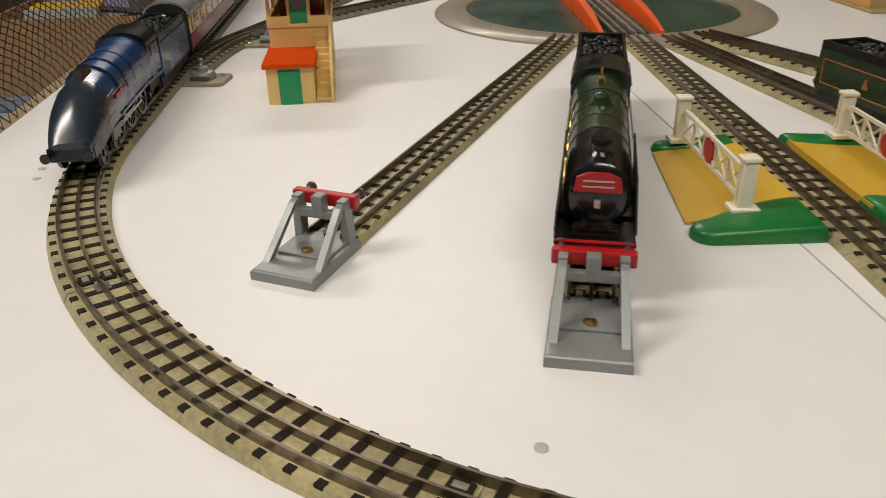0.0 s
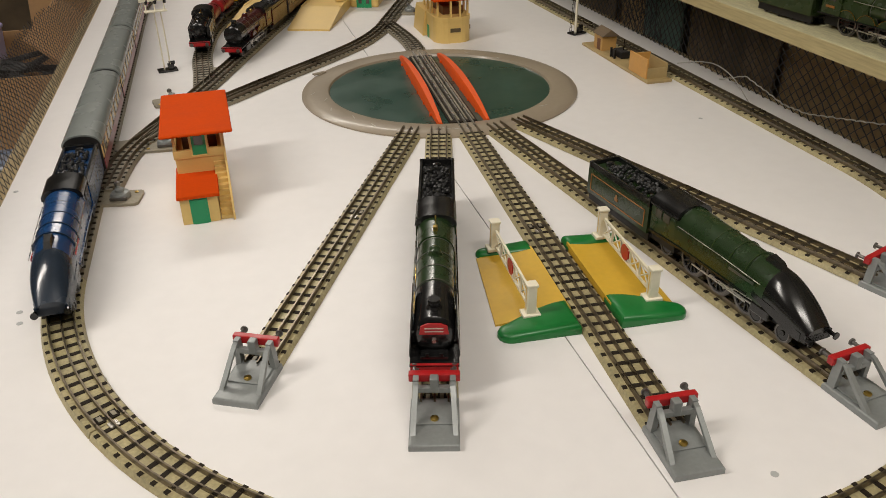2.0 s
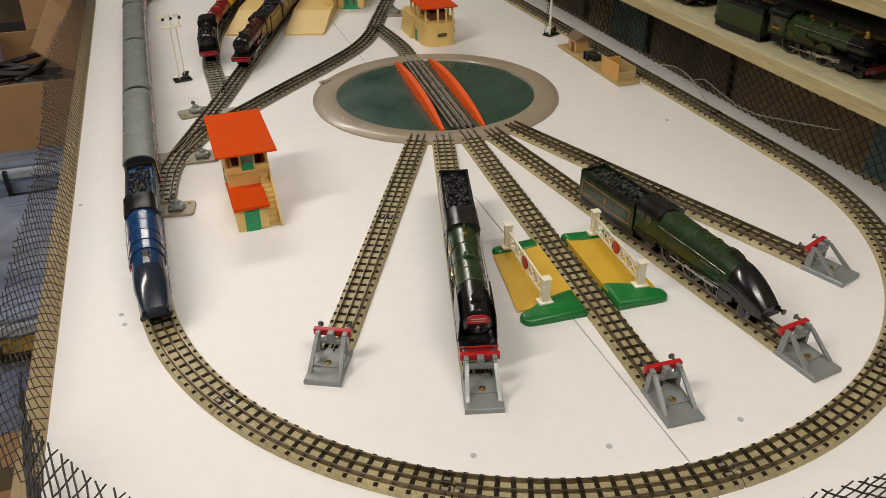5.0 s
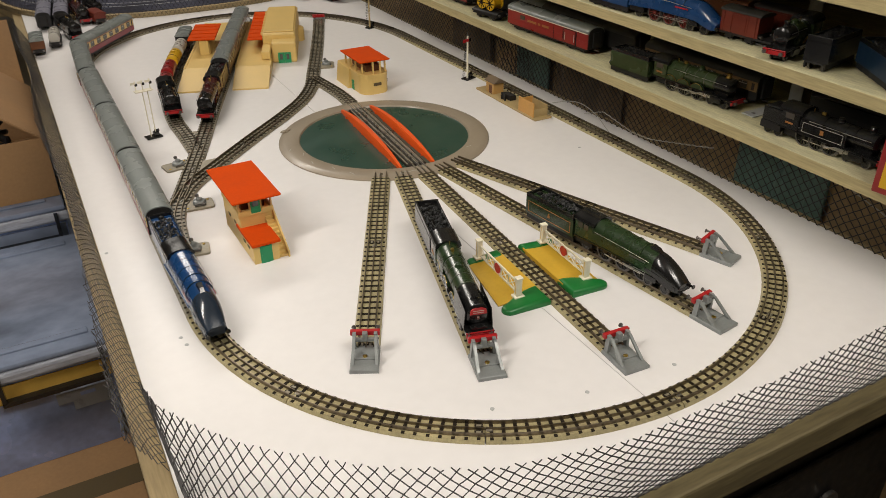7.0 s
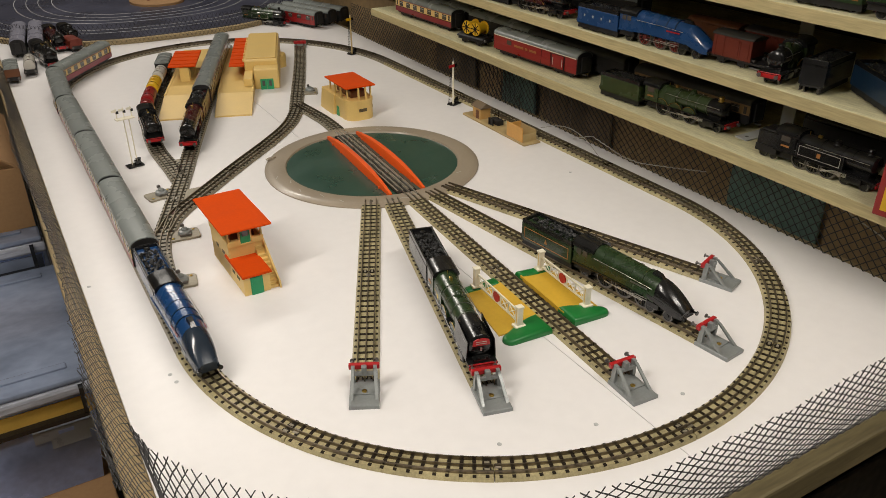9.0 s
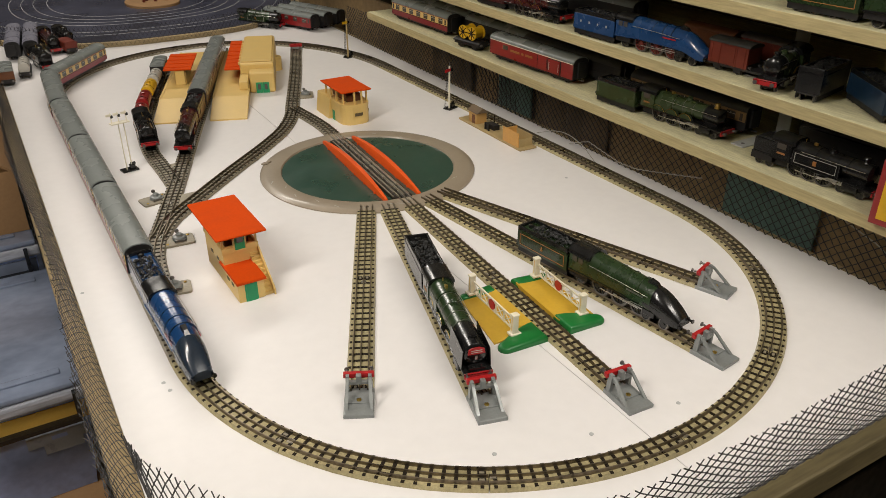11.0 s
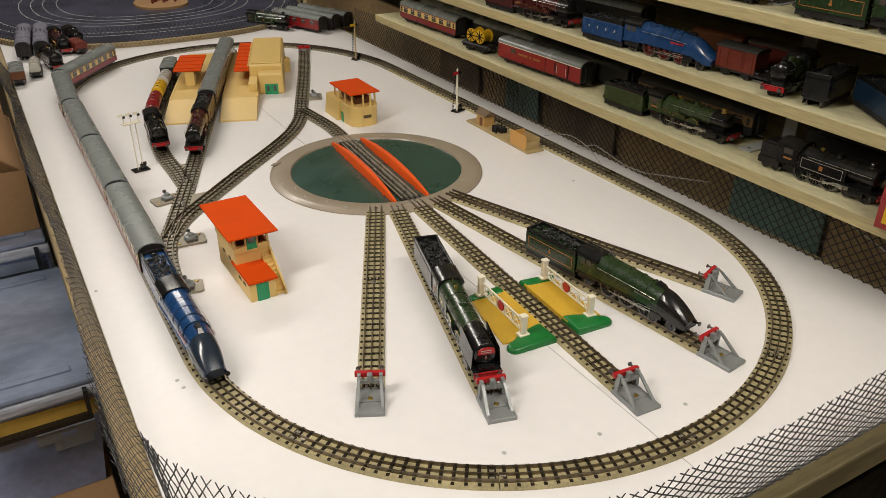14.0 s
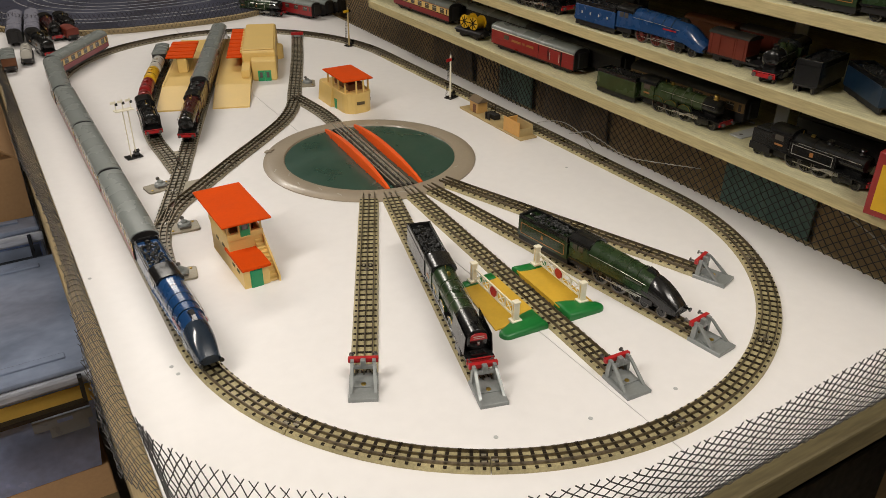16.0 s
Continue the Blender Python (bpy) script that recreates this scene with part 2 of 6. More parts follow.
def rod(points, r=0.0006, n=5):
    """A thin bar along points."""
    bm = bmesh.new()
    pts = [Vector(p) for p in points]
    rings = []
    for k, p in enumerate(pts):
        d = (pts[min(k + 1, len(pts) - 1)] - pts[max(k - 1, 0)]).normalized()
        side = d.cross(Vector((0, 0, 1)))
        if side.length < 1e-3:
            side = d.cross(Vector((0, 1, 0)))
        side.normalize()
        up = side.cross(d)
        rings.append([bm.verts.new(p + r * (math.cos(2 * math.pi * q / n) * side + math.sin(2 * math.pi * q / n) * up)) for q in range(n)])
    for a, b in zip(rings, rings[1:]):
        for q in range(n):
            bm.faces.new((a[q], a[(q + 1) % n], b[(q + 1) % n], b[q]))
    bm.faces.new(rings[0][::-1])
    bm.faces.new(rings[-1])
    bmesh.ops.recalc_face_normals(bm, faces=bm.faces[:])
    return bm


def prism(outline, z0, z1, bevel=0.0):
    """An upright prism over a plan outline."""
    bm = bmesh.new()
    low = [bm.verts.new((x, y, z0)) for x, y in outline]
    high = [bm.verts.new((x, y, z1)) for x, y in outline]
    n = len(low)
    bm.faces.new(low[::-1])
    top = bm.faces.new(high)
    for k in range(n):
        bm.faces.new((low[k], low[(k + 1) % n], high[(k + 1) % n], high[k]))
    bmesh.ops.recalc_face_normals(bm, faces=bm.faces[:])
    if bevel:
        bmesh.ops.bevel(bm, geom=list(top.edges), offset=bevel, segments=3, affect="EDGES", profile=0.5)
    return bm


# ---- room ----
FLOOR = -0.80
tagged(part("floor", box(-3.0, 2.0, -3.2, 4.2, FLOOR - 0.1, FLOOR), "concrete", None), "bare brown concrete floor under the layout table", "floor", kind="structure")
tagged(part("ceiling", box(-3.0, 2.0, -3.2, 4.2, 1.6, 1.7), "ceiling", None), "pale plaster ceiling", "ceiling", kind="structure")
tagged(part("wall_east", box(0.66, 0.76, -3.2, 4.2, FLOOR, 1.6), "dark_wall", None), "dark brown wall behind the stock shelves", "wall", kind="structure")
tagged(part("wall_west", box(-3.1, -3.0, -3.2, 4.2, FLOOR, 1.6), "plaster", None), "plain grey plaster wall", "wall", kind="structure")
tagged(part("wall_north", box(-3.0, 0.66, 4.2, 4.3, FLOOR, 1.6), "plaster", None), "plain grey plaster wall", "wall", kind="structure")
tagged(part("wall_south", box(-3.0, 0.66, -3.3, -3.2, FLOOR, 1.6), "plaster", None), "plain grey plaster wall", "wall", kind="structure")

# ---- the layout table ----
BX0, BX1, BY0, BY1 = -0.502, 0.395, -0.845, 1.50
SEAM = -0.0605
table = thing("layout_table", "white-painted model railway baseboard on a pale timber frame", "table")
part("board", box(BX0, SEAM - 0.0005, BY0, BY1, -0.012, 0.0), "white_board", table, "white-painted board half")
part("board", box(SEAM + 0.0005, BX1, BY0, BY1, -0.012, 0.0), "white_board", table, "white-painted board half")
part("side_rail", box(BX0 - 0.023, BX0, BY0 - 0.022, BY1, -0.048, -0.006, 0.002), "timber", table, "pale golden timber side rail")
part("side_rail", box(BX1, BX1 + 0.022, BY0 - 0.022, BY1, -0.048, -0.006, 0.002), "timber", table, "pale timber side rail")
part("front_rail", box(BX0, BX1, BY0 - 0.020, BY0, -0.034, -0.0008, 0.003), "timber_dark", table, "dark olive-brown timber front rail")
for lx in (-0.34, -0.06):
    for ly in (BY0 + 0.03, BY1 - 0.05):
        part("leg", box(lx - 0.025, lx + 0.025, ly - 0.025, ly + 0.025, FLOOR, -0.012), "timber", table)

# added black cabinet: stands in for the deep shade under the table
under = thing("dark_filler_cabinet", "added dark cabinet that fills in the shade under the layout table", "cabinet", pose(0.29, -0.42, FLOOR))
part("carcass", box(-0.30, 0.30, -0.34, 0.34, 0, 0.60, 0.006), "black_matt", under)
for q in range(3):
    dr = part("drawer_front", box(-0.29, 0.29, -0.348, -0.341, 0.02 + 0.19 * q, 0.19 + 0.19 * q, 0.003), "black_matt", under)
    part("pull", lathe([(0.018, 0), (0.018, 0.006), (0.010, 0.010)], 18, "Y"), "steel_dark", dr, m=pose(0, -0.358, 0.105 + 0.19 * q))
reel = thing("cable_reel", "dim grey reel lying on the cabinet under the table", "reel", pose(0.33, -0.60, FLOOR + 0.6003))
part("flange", lathe([(0.085, 0), (0.085, 0.006)], 32), "steel_dark", reel)
part("drum", lathe([(0.045, 0.006), (0.045, 0.05)], 24), "black_matt", reel)
part("flange", lathe([(0.085, 0.05), (0.085, 0.056)], 32), "steel_dark", reel)

# ---- tracks ----
BASE_W, BASE_H, RAIL_H, GAUGE = 0.0305, 0.0045, 0.0085, 0.0175


def along(points):
    pts = [Vector((x, y, 0)) for x, y in points]
    s = [0.0]
    for a, b in zip(pts, pts[1:]):
        s.append(s[-1] + (b - a).length)
    return pts, s


def place(points, at):
    """Point and direction at a length along a line."""
    pts, s = along(points)
    at = min(max(at, 0.0), s[-1] - 1e-6)
    for k in range(len(pts) - 1):
        if s[k + 1] >= at:
            u = (at - s[k]) / max(s[k + 1] - s[k], 1e-9)
            d = (pts[min(k + 2, len(pts) - 1)] - pts[max(k - 1, 0)]).normalized()
            return pts[k].lerp(pts[k + 1], u), d
    return pts[-1], (pts[-1] - pts[-2]).normalized()


def smooth_line(ctrl, step=0.012):
    """A smooth line through control points."""
    c = [Vector((x, y)) for x, y in ctrl]
    c = [2 * c[0] - c[1]] + c + [2 * c[-1] - c[-2]]
    out = []
    for k in range(1, len(c) - 2):
        n = max(2, int((c[k + 1] - c[k]).length / step))
        for q in range(n):
            t = q / n
            p = 0.5 * (2 * c[k] + (c[k + 1] - c[k - 1]) * t + (2 * c[k - 1] - 5 * c[k] + 4 * c[k + 1] - c[k + 2]) * t * t + (3 * c[k] - c[k - 1] - 3 * c[k + 1] + c[k + 2]) * t ** 3)
            out.append((p.x, p.y))
    out.append((c[-2].x, c[-2].y))
    return out


def sweep(points, profile, s0, s1, step=0.012):
    n = max(1, int(round((s1 - s0) / step)))
    rings = []
    for k in range(n + 1):
        p, d = place(points, s0 + (s1 - s0) * k / n)
        side = Vector((d.y, -d.x, 0))
        rings.append([p + side * u + Vector((0, 0, z)) for u, z in profile])
    return loft(rings)


SLEEPER = []


def sleeper_mesh():
    """A printed sleeper: two blocks between the rails and a stub outside each."""
    if not SLEEPER:
        me = bpy.data.meshes.new("sleeper")
        h = BASE_H
        bm = boxes((-0.0018, 0.0018, -0.0078, -0.0009, h - 0.0003, h + 0.0004), (-0.0018, 0.0018, 0.0009, 0.0078, h - 0.0003, h + 0.0004), (-0.0017, 0.0017, 0.0104, 0.0134, h - 0.0012, h + 0.0004), (-0.0017, 0.0017, -0.0134, -0.0104, h - 0.0012, h + 0.0004))
        bm.normal_update()
        bm.to_mesh(me)
        bm.free()
        SLEEPER.append(me)
    return SLEEPER[0]


def track_section(points, s0, s1, label, group, base="ballast", lift=0.0, sleepers=True, rails="rail"):
    """One tinplate three-rail section: pressed base, three rails, printed sleepers and a joint."""
    th = thing("track_section", label, "track", group=group)
    g = 0.0003
    w = BASE_W / 2
    part("base", sweep(points, [(-w, 0.0002 + lift), (w, 0.0002 + lift), (w - 0.0022, BASE_H + lift), (-w + 0.0022, BASE_H + lift)], s0 + g, s1 - g), base, th)
    for off in (-GAUGE / 2, 0.0, GAUGE / 2):
        h = RAIL_H if off else RAIL_H - 0.0008
        part("rail", sweep(points, [(off - 0.0008, BASE_H - 0.0004 + lift), (off + 0.0008, BASE_H - 0.0004 + lift), (off + 0.0005, h + lift), (off - 0.0005, h + lift)], s0 + g, s1 - g), rails, th)
    if sleepers:
        n = max(1, int(round((s1 - s0) / 0.0118)))
        for k in range(n):
            p, d = place(points, s0 + (k + 0.5) * (s1 - s0) / n)
            part_mesh("sleeper", sleeper_mesh(), "sleeper", th, m=Matrix.Translation((p.x, p.y, lift)) @ Matrix.Rotation(math.atan2(d.y, d.x), 4, "Z"))
    p, d = place(points, s1 - 0.006)
    rot = Matrix.Translation(p) @ Matrix.Rotation(math.atan2(d.y, d.x), 4, "Z")
    for sg in (-1, 1):
        part("joint_clip", boxes((-0.004, 0.004, sg * 0.0045 - 0.0026, sg * 0.0045 + 0.0026, BASE_H + lift - 0.0003, BASE_H + 0.0010 + lift)), "sleeper", th, m=rot)
        part("clip_plate", box(-0.0024, 0.0024, sg * 0.0045 - 0.0013, sg * 0.0045 + 0.0013, BASE_H + lift, BASE_H + 0.0014 + lift), "ballast_grey", th, m=rot)
    p, d = place(points, s0 + 0.004)
    rot = Matrix.Translation(p) @ Matrix.Rotation(math.atan2(d.y, d.x), 4, "Z")
    part("joint_tongue", box(-0.003, 0.003, -0.0030, 0.0030, BASE_H + lift - 0.0003, BASE_H + 0.0012 + lift), "rail_bright", th, "bright metal contact tongue", m=rot)
    return th


def lay(points, n, label, group, **kw):
    total = along(points)[1][-1]
    for k in range(n):
        track_section(points, total * k / n, total * (k + 1) / n, label, group, **kw)


CX, CY, R = -0.0385, -0.3865, 0.381


def oval():
    """The main line, from the back round the far left bend, down the left straight and round the front, and back up the right."""
    p = []
    for k in range(31):
        a = radians(90 + 90 * k / 30)
        p.append((CX + R * math.cos(a), 0.645 + 0.37 * math.sin(a)))
    for k in range(1, 40):
        p.append((CX - R, 0.645 + (CY - 0.645) * k / 40))
    for k in range(61):
        a = radians(180 + 180 * k / 60)
        p.append((CX + R * math.cos(a), CY + R * math.sin(a)))
    x1, x2 = CX + R, 0.326
    for k in range(1, 40):
        u = k / 40
        p.append((x1 + (x2 - x1) * u, CY + (0.58 - CY) * u))
    for k in range(31):
        a = radians(90 * k / 30)
        p.append((CX + (x2 - CX) * math.cos(a), 0.58 + 0.435 * math.sin(a)))
    return p


OVAL = oval()
_pts, _s = along(OVAL)
S_A, S_B, S_C, S_D = _s[30], _s[70], _s[130], _s[170]
for s0, s1, n, base in ((0, S_A, 3, "ballast_grey"), (S_A, S_B, 4, "ballast_grey"), (S_B, S_C, 6, "ballast"), (S_C, S_D, 4, "ballast"), (S_D, _s[-1], 3, "ballast_grey")):
    for k in range(n):
        track_section(OVAL, s0 + (s1 - s0) * k / n, s0 + (s1 - s0) * (k + 1) / n, "grey tinplate three-rail model track section on the white board", "main oval track", base=base)

TX, TY = 0.003, 0.010
ROADS = {26.75: 0.622, 15.5: 0.651, 3.5: 0.690, -7.5: 0.688, -19.1: 0.615}


def road_point(deg, r):
    a = radians(deg)
    return (TX - math.sin(a) * r, TY - math.cos(a) * r)


for deg, r in ROADS.items():
    lay([road_point(deg, 0.166 + (r - 0.166) * k / 30) for k in range(31)], 2, "straight tinplate three-rail siding section radiating from the turntable", "turntable roads", lift=0.0003 if deg < -15 else 0.0)

LEAD = smooth_line([(-0.377, -0.085), (-0.345, -0.03), (-0.288, 0.03), (-0.2012, 0.117), (-0.1245, 0.191), (-0.060, 0.262), (-0.014, 0.335), (0.018, 0.41), (0.076, 0.547), (0.135, 0.69), (0.196, 0.845)])
lay(LEAD, 5, "tinplate three-rail track leading to the far siding", "station tracks", base="ballast_grey", lift=0.0004)
LINK = smooth_line([(0.016, 0.190), (0.018, 0.25), (0.014, 0.31), (0.008, 0.375)])
lay(LINK, 1, "short tinplate three-rail track between points and turntable", "station tracks", base="ballast_grey", lift=0.0008)
ROAD_S2 = smooth_line([(-0.405, -0.215), (-0.390, -0.12), (-0.352, -0.02), (-0.300, 0.112), (-0.2525, 0.237), (-0.194, 0.387), (-0.092, 0.645), (0.030, 0.950)])
lay(ROAD_S2, 5, "tinplate three-rail track into the station platform", "station tracks", base="ballast_grey", lift=0.0006)
ROAD_S1 = smooth_line([(-0.306, 0.105), (-0.306, 0.17), (-0.306, 0.28), (-0.288, 0.42), (-0.2479, 0.55), (-0.2, 0.68), (-0.13, 0.88)])
lay(ROAD_S1, 4, "tinplate three-rail track beside the platform", "station tracks", base="ballast_grey", lift=0.001)


def point_plate(left, right, ya, yb):
    """The pressed plate that fills the fork between two tracks."""
    def xs(line, y):
        pts = sorted((q[1], q[0]) for q in line)
        return float(np.interp(y, [q[0] for q in pts], [q[1] for q in pts]))

    ys = [ya + (yb - ya) * k / 8 for k in range(9)]
    th = thing("point_plate", "worn grey pressed metal plate between forking tracks", "track plate", group="point plates")
    part("plate", prism([(xs(right, y), y) for y in ys] + [(xs(left, y), y) for y in reversed(ys)], 0.0002, BASE_H - 0.0004), "ballast_grey", th)
    xm, ym = (xs(left, ys[3]) + xs(right, ys[3])) / 2, ys[3]
    part("cover", box(-0.004, 0.004, -0.008, 0.008, BASE_H - 0.0008, BASE_H + 0.0012, 0.0005), "rust", th, "rust-brown mechanism cover", m=pose(xm, ym, 0, 0, 0, -14))
    part("screw", lathe([(0.0016, 0), (0.0016, 0.0008), (0.0005, 0.0012)], 10), "steel_dark", th, m=pose((xs(left, ys[6]) + xs(right, ys[6])) / 2, ys[6], BASE_H - 0.0004))


WEST_LINE = [(-0.4195, -0.4), (-0.4195, 0.3)]
point_plate(WEST_LINE, ROAD_S2, -0.205, -0.075)
point_plate(ROAD_S2, LEAD, -0.07, 0.055)
point_plate(ROAD_S1, ROAD_S2, 0.125, 0.195)


def switch_motor(x, y, deg):
    th = thing("point_motor", "grey diecast point switch lever on a small base plate", "point lever", pose(x, y, 0, 0, 0, deg), "point levers")
    outline = []
    for cx, cy, a0 in ((0.017, 0.011, 0), (-0.018, 0.011, 90), (-0.018, -0.011, 180), (0.017, -0.011, 270)):
        outline += [(cx + 0.005 * math.cos(radians(a0 + 22.5 * q)), cy + 0.005 * math.sin(radians(a0 + 22.5 * q))) for q in range(5)]
    part("base_plate", prism(outline, 0.0, 0.0030, 0.0006), "ballast_grey", th)
    part("housing", lathe([(0.0098, 0.0), (0.0098, 0.0030), (0.0084, 0.0052), (0.0045, 0.0062), (0.0045, 0.0085), (0.0030, 0.0095)], 20), "buffer_grey", th, m=pose(0.002, 0.001, 0.0030), smooth=True)
    part("lever", rod([(0.002, 0.001, 0.010), (0.001, 0.002, 0.0125), (0.000, 0.004, 0.0150)], 0.0019, 8), "buffer_grey", th)
    part("lever_knob", lathe([(0.0004, -0.003), (0.0026, -0.0018), (0.0031, 0.0), (0.0026, 0.0018), (0.0004, 0.003)], 12), "steel_dark", th, m=pose(0.000, 0.004, 0.0152), smooth=True)
    part("clip", box(-0.006, 0.010, -0.0098, -0.0062, 0.0028, 0.0062, 0.0006), "steel_dark", th)
    for sx, sy in ((0.015, 0.010), (-0.016, -0.010)):
        part("screw", lathe([(0.0019, 0), (0.0019, 0.001), (0.0005, 0.0014)], 10), "brass", th, m=pose(sx, sy, 0.0030))


for x, y, deg in ((-0.348, 0.060, 10), (-0.352, -0.099, -5), (-0.391, -0.231, -10), (0.069, 0.460, 70)):
    switch_motor(x, y, deg)

# ---- turntable ----
tt = thing("turntable", "round model turntable with taupe rim, green well and orange bridge sides", "turntable", pose(TX, TY, 0))
part("rim", lathe([(0.148, 0.0012), (0.150, 0.0050), (0.153, 0.0056), (0.174, 0.0056), (0.180, 0.0046), (0.185, 0.0020), (0.1855, 0.0003), (0.148, 0.0003)], 96), "tt_rim", tt, "glossy taupe metal rim", True)
part("well", lathe([(0.149, 0.0004), (0.149, 0.0022), (0.02, 0.0026)], 96), "tt_green", tt, "dark green enamel floor", True)
TTM = Matrix.Rotation(radians(-3.7), 4, "Z")
bridge = part("bridge_deck", box(-0.017, 0.017, -0.146, 0.146, 0.0024, 0.0052, 0.0006), "sleeper", tt, "dark bridge deck", m=TTM)
for off in (-GAUGE / 2, 0, GAUGE / 2):
    part("rail", box(off - 0.0009, off + 0.0009, -0.165, 0.165, 0.0052, 0.0084), "silver", bridge)
for u in (-0.0135, -0.005, 0.005, 0.0135):
    part("deck_strip", box(u - 0.0012, u + 0.0012, -0.14, 0.14, 0.0050, 0.0057), "ballast_grey", bridge)
for sg in (-1, 1):
    secs = []
    for k in range(25):
        u = -1 + 2 * k / 24
        h = 0.0045 + 0.0125 * (1 - abs(u) ** 2.2)
        e = 0.50 + 0.48 * (1 - u * u)
        y = 0.148 * u
        x = sg * 0.0290
        secs.append([(x - 0.0052 * e, y, 0.0022), (x + 0.0052 * e, y, 0.0022), (x + 0.0050 * e, y, h + 0.001), (x + 0.0040 * e, y, h + 0.0024), (x - 0.0040 * e, y, h + 0.0024), (x - 0.0050 * e, y, h + 0.001)])
    g = part("bridge_girder", loft(secs), "orange", tt, "bright orange plastic bow girder", True, m=TTM)
    part("flange", boxes(*[(sg * 0.029 - 0.0062, sg * 0.029 + 0.0062, y - 0.001, y + 0.001, 0.0022, 0.006) for y in np.linspace(-0.11, 0.11, 6)]), "orange", g)
part("catch", boxes((-0.010, 0.010, -0.003, 0.003, 0.0056, 0.008), (-0.004, 0.002, -0.006, 0.006, 0.0056, 0.007), bevel=0.0006), "tt_rim", tt, m=pose(-0.150, 0.098, 0, 0, 0, 25))
for a, r in ((200, 0.166), (215, 0.163), (60, 0.161), (176, 0.171), (186, 0.158), (228, 0.172), (258, 0.168), (262, 0.170), (40, 0.152), (310, 0.160)):
    part("scratch", box(-0.0045 - 0.00001 * a, 0.0045, -0.0006, 0.0006, 0.0057, 0.00585), "grey_white", tt, "scraped paint", m=pose(r * math.cos(radians(a)), r * math.sin(radians(a)), 0, 0, 0, a + 60))


# ---- buffer stops ----
def buffer_stop(deg, r):
    x, y = road_point(deg, r)
    th = thing("buffer_stop", "grey diecast buffer stop with red beam at the siding end", "buffer stop", pose(x, y, 0, 0, 0, -deg), "buffer stops")
    # local -y points away from the turntable
    part("base", prism([(-0.0155, 0.006), (0.0155, 0.006), (0.0155, -0.0375), (-0.0155, -0.0375)], 0.0, 0.0048, 0.0014), "buffer_grey", th)
    part("bed_step", box(-0.0125, 0.0125, -0.020, 0.004, 0.0046, 0.0060, 0.0005), "buffer_grey", th)
    for sg in (-1, 1):
        up = loft([[(sg * 0.0125 - 0.0019, -0.002, 0.004), (sg * 0.0125 + 0.0019, -0.002, 0.004), (sg * 0.0125 + 0.0019, 0.004, 0.004), (sg * 0.0125 - 0.0019, 0.004, 0.004)], [(sg * 0.0115 - 0.0018, -0.003, 0.026), (sg * 0.0115 + 0.0018, -0.003, 0.026), (sg * 0.0115 + 0.0018, 0.003, 0.026), (sg * 0.0115 - 0.0018, 0.003, 0.026)]])
        part("upright", up, "buffer_grey", th)
        part("brace", loft([[(sg * 0.013 - 0.0016, -0.030, 0.004), (sg * 0.013 + 0.0016, -0.030, 0.004), (sg * 0.013 + 0.0016, -0.025, 0.004), (sg * 0.013 - 0.0016, -0.025, 0.004)], [(sg * 0.0115 - 0.0016, -0.006, 0.024), (sg * 0.0115 + 0.0016, -0.006, 0.024), (sg * 0.0115 + 0.0016, -0.001, 0.0255), (sg * 0.0115 - 0.0016, -0.001, 0.0255)]]), "buffer_grey", th)
    part("cross_bar", box(-0.012, 0.012, -0.004, 0.000, 0.0165, 0.0205, 0.0006), "buffer_grey", th)
    beam = part("beam", box(-0.0162, 0.0162, 0.002, 0.007, 0.0205, 0.0265, 0.0008), "red", th, "red buffer beam")
    part("centre_block", box(-0.0028, 0.0028, -0.0045, 0.0015, 0.017, 0.0275, 0.0008), "buffer_grey", th)
    for sg in (-1, 1):
        part("buffer", lathe([(0.0013, 0), (0.0013, 0.006), (0.0026, 0.0062), (0.0026, 0.0074), (0.001, 0.008)], 12, "Y"), "steel_dark", th, "dark metal buffer head", m=pose(sg * 0.0128, 0.007, 0.0235))
    part("screw", lathe([(0.0026, 0), (0.0026, 0.0012), (0.0010, 0.0018)], 12), "brass", th, "brass screw head", m=pose(0, -0.0155, 0.0058))


for deg, r in ROADS.items():
    buffer_stop(deg, r)
far_stop = thing("buffer_stop", "low red buffer beam closing the far siding", "buffer stop", pose(0.199, 0.852, 0, 0, 0, 158), "buffer stops")
part("base", box(-0.016, 0.016, -0.02, 0.006, 0, 0.004, 0.001), "buffer_grey", far_stop)
part("beam", box(-0.0162, 0.0162, 0.002, 0.007, 0.010, 0.018, 0.0008), "red", far_stop)
for sg in (-1, 1):
    part("upright", box(sg * 0.011 - 0.002, sg * 0.011 + 0.002, -0.002, 0.003, 0.004, 0.016, 0.0005), "buffer_grey", far_stop)

# ---- level crossing ----
CR = road_point(3.5, 0.512)
crossing = thing("level_crossing", "green and yellow level crossing with ivory gates", "level crossing", pose(CR[0], CR[1], 0, 0, 0, -3.5))


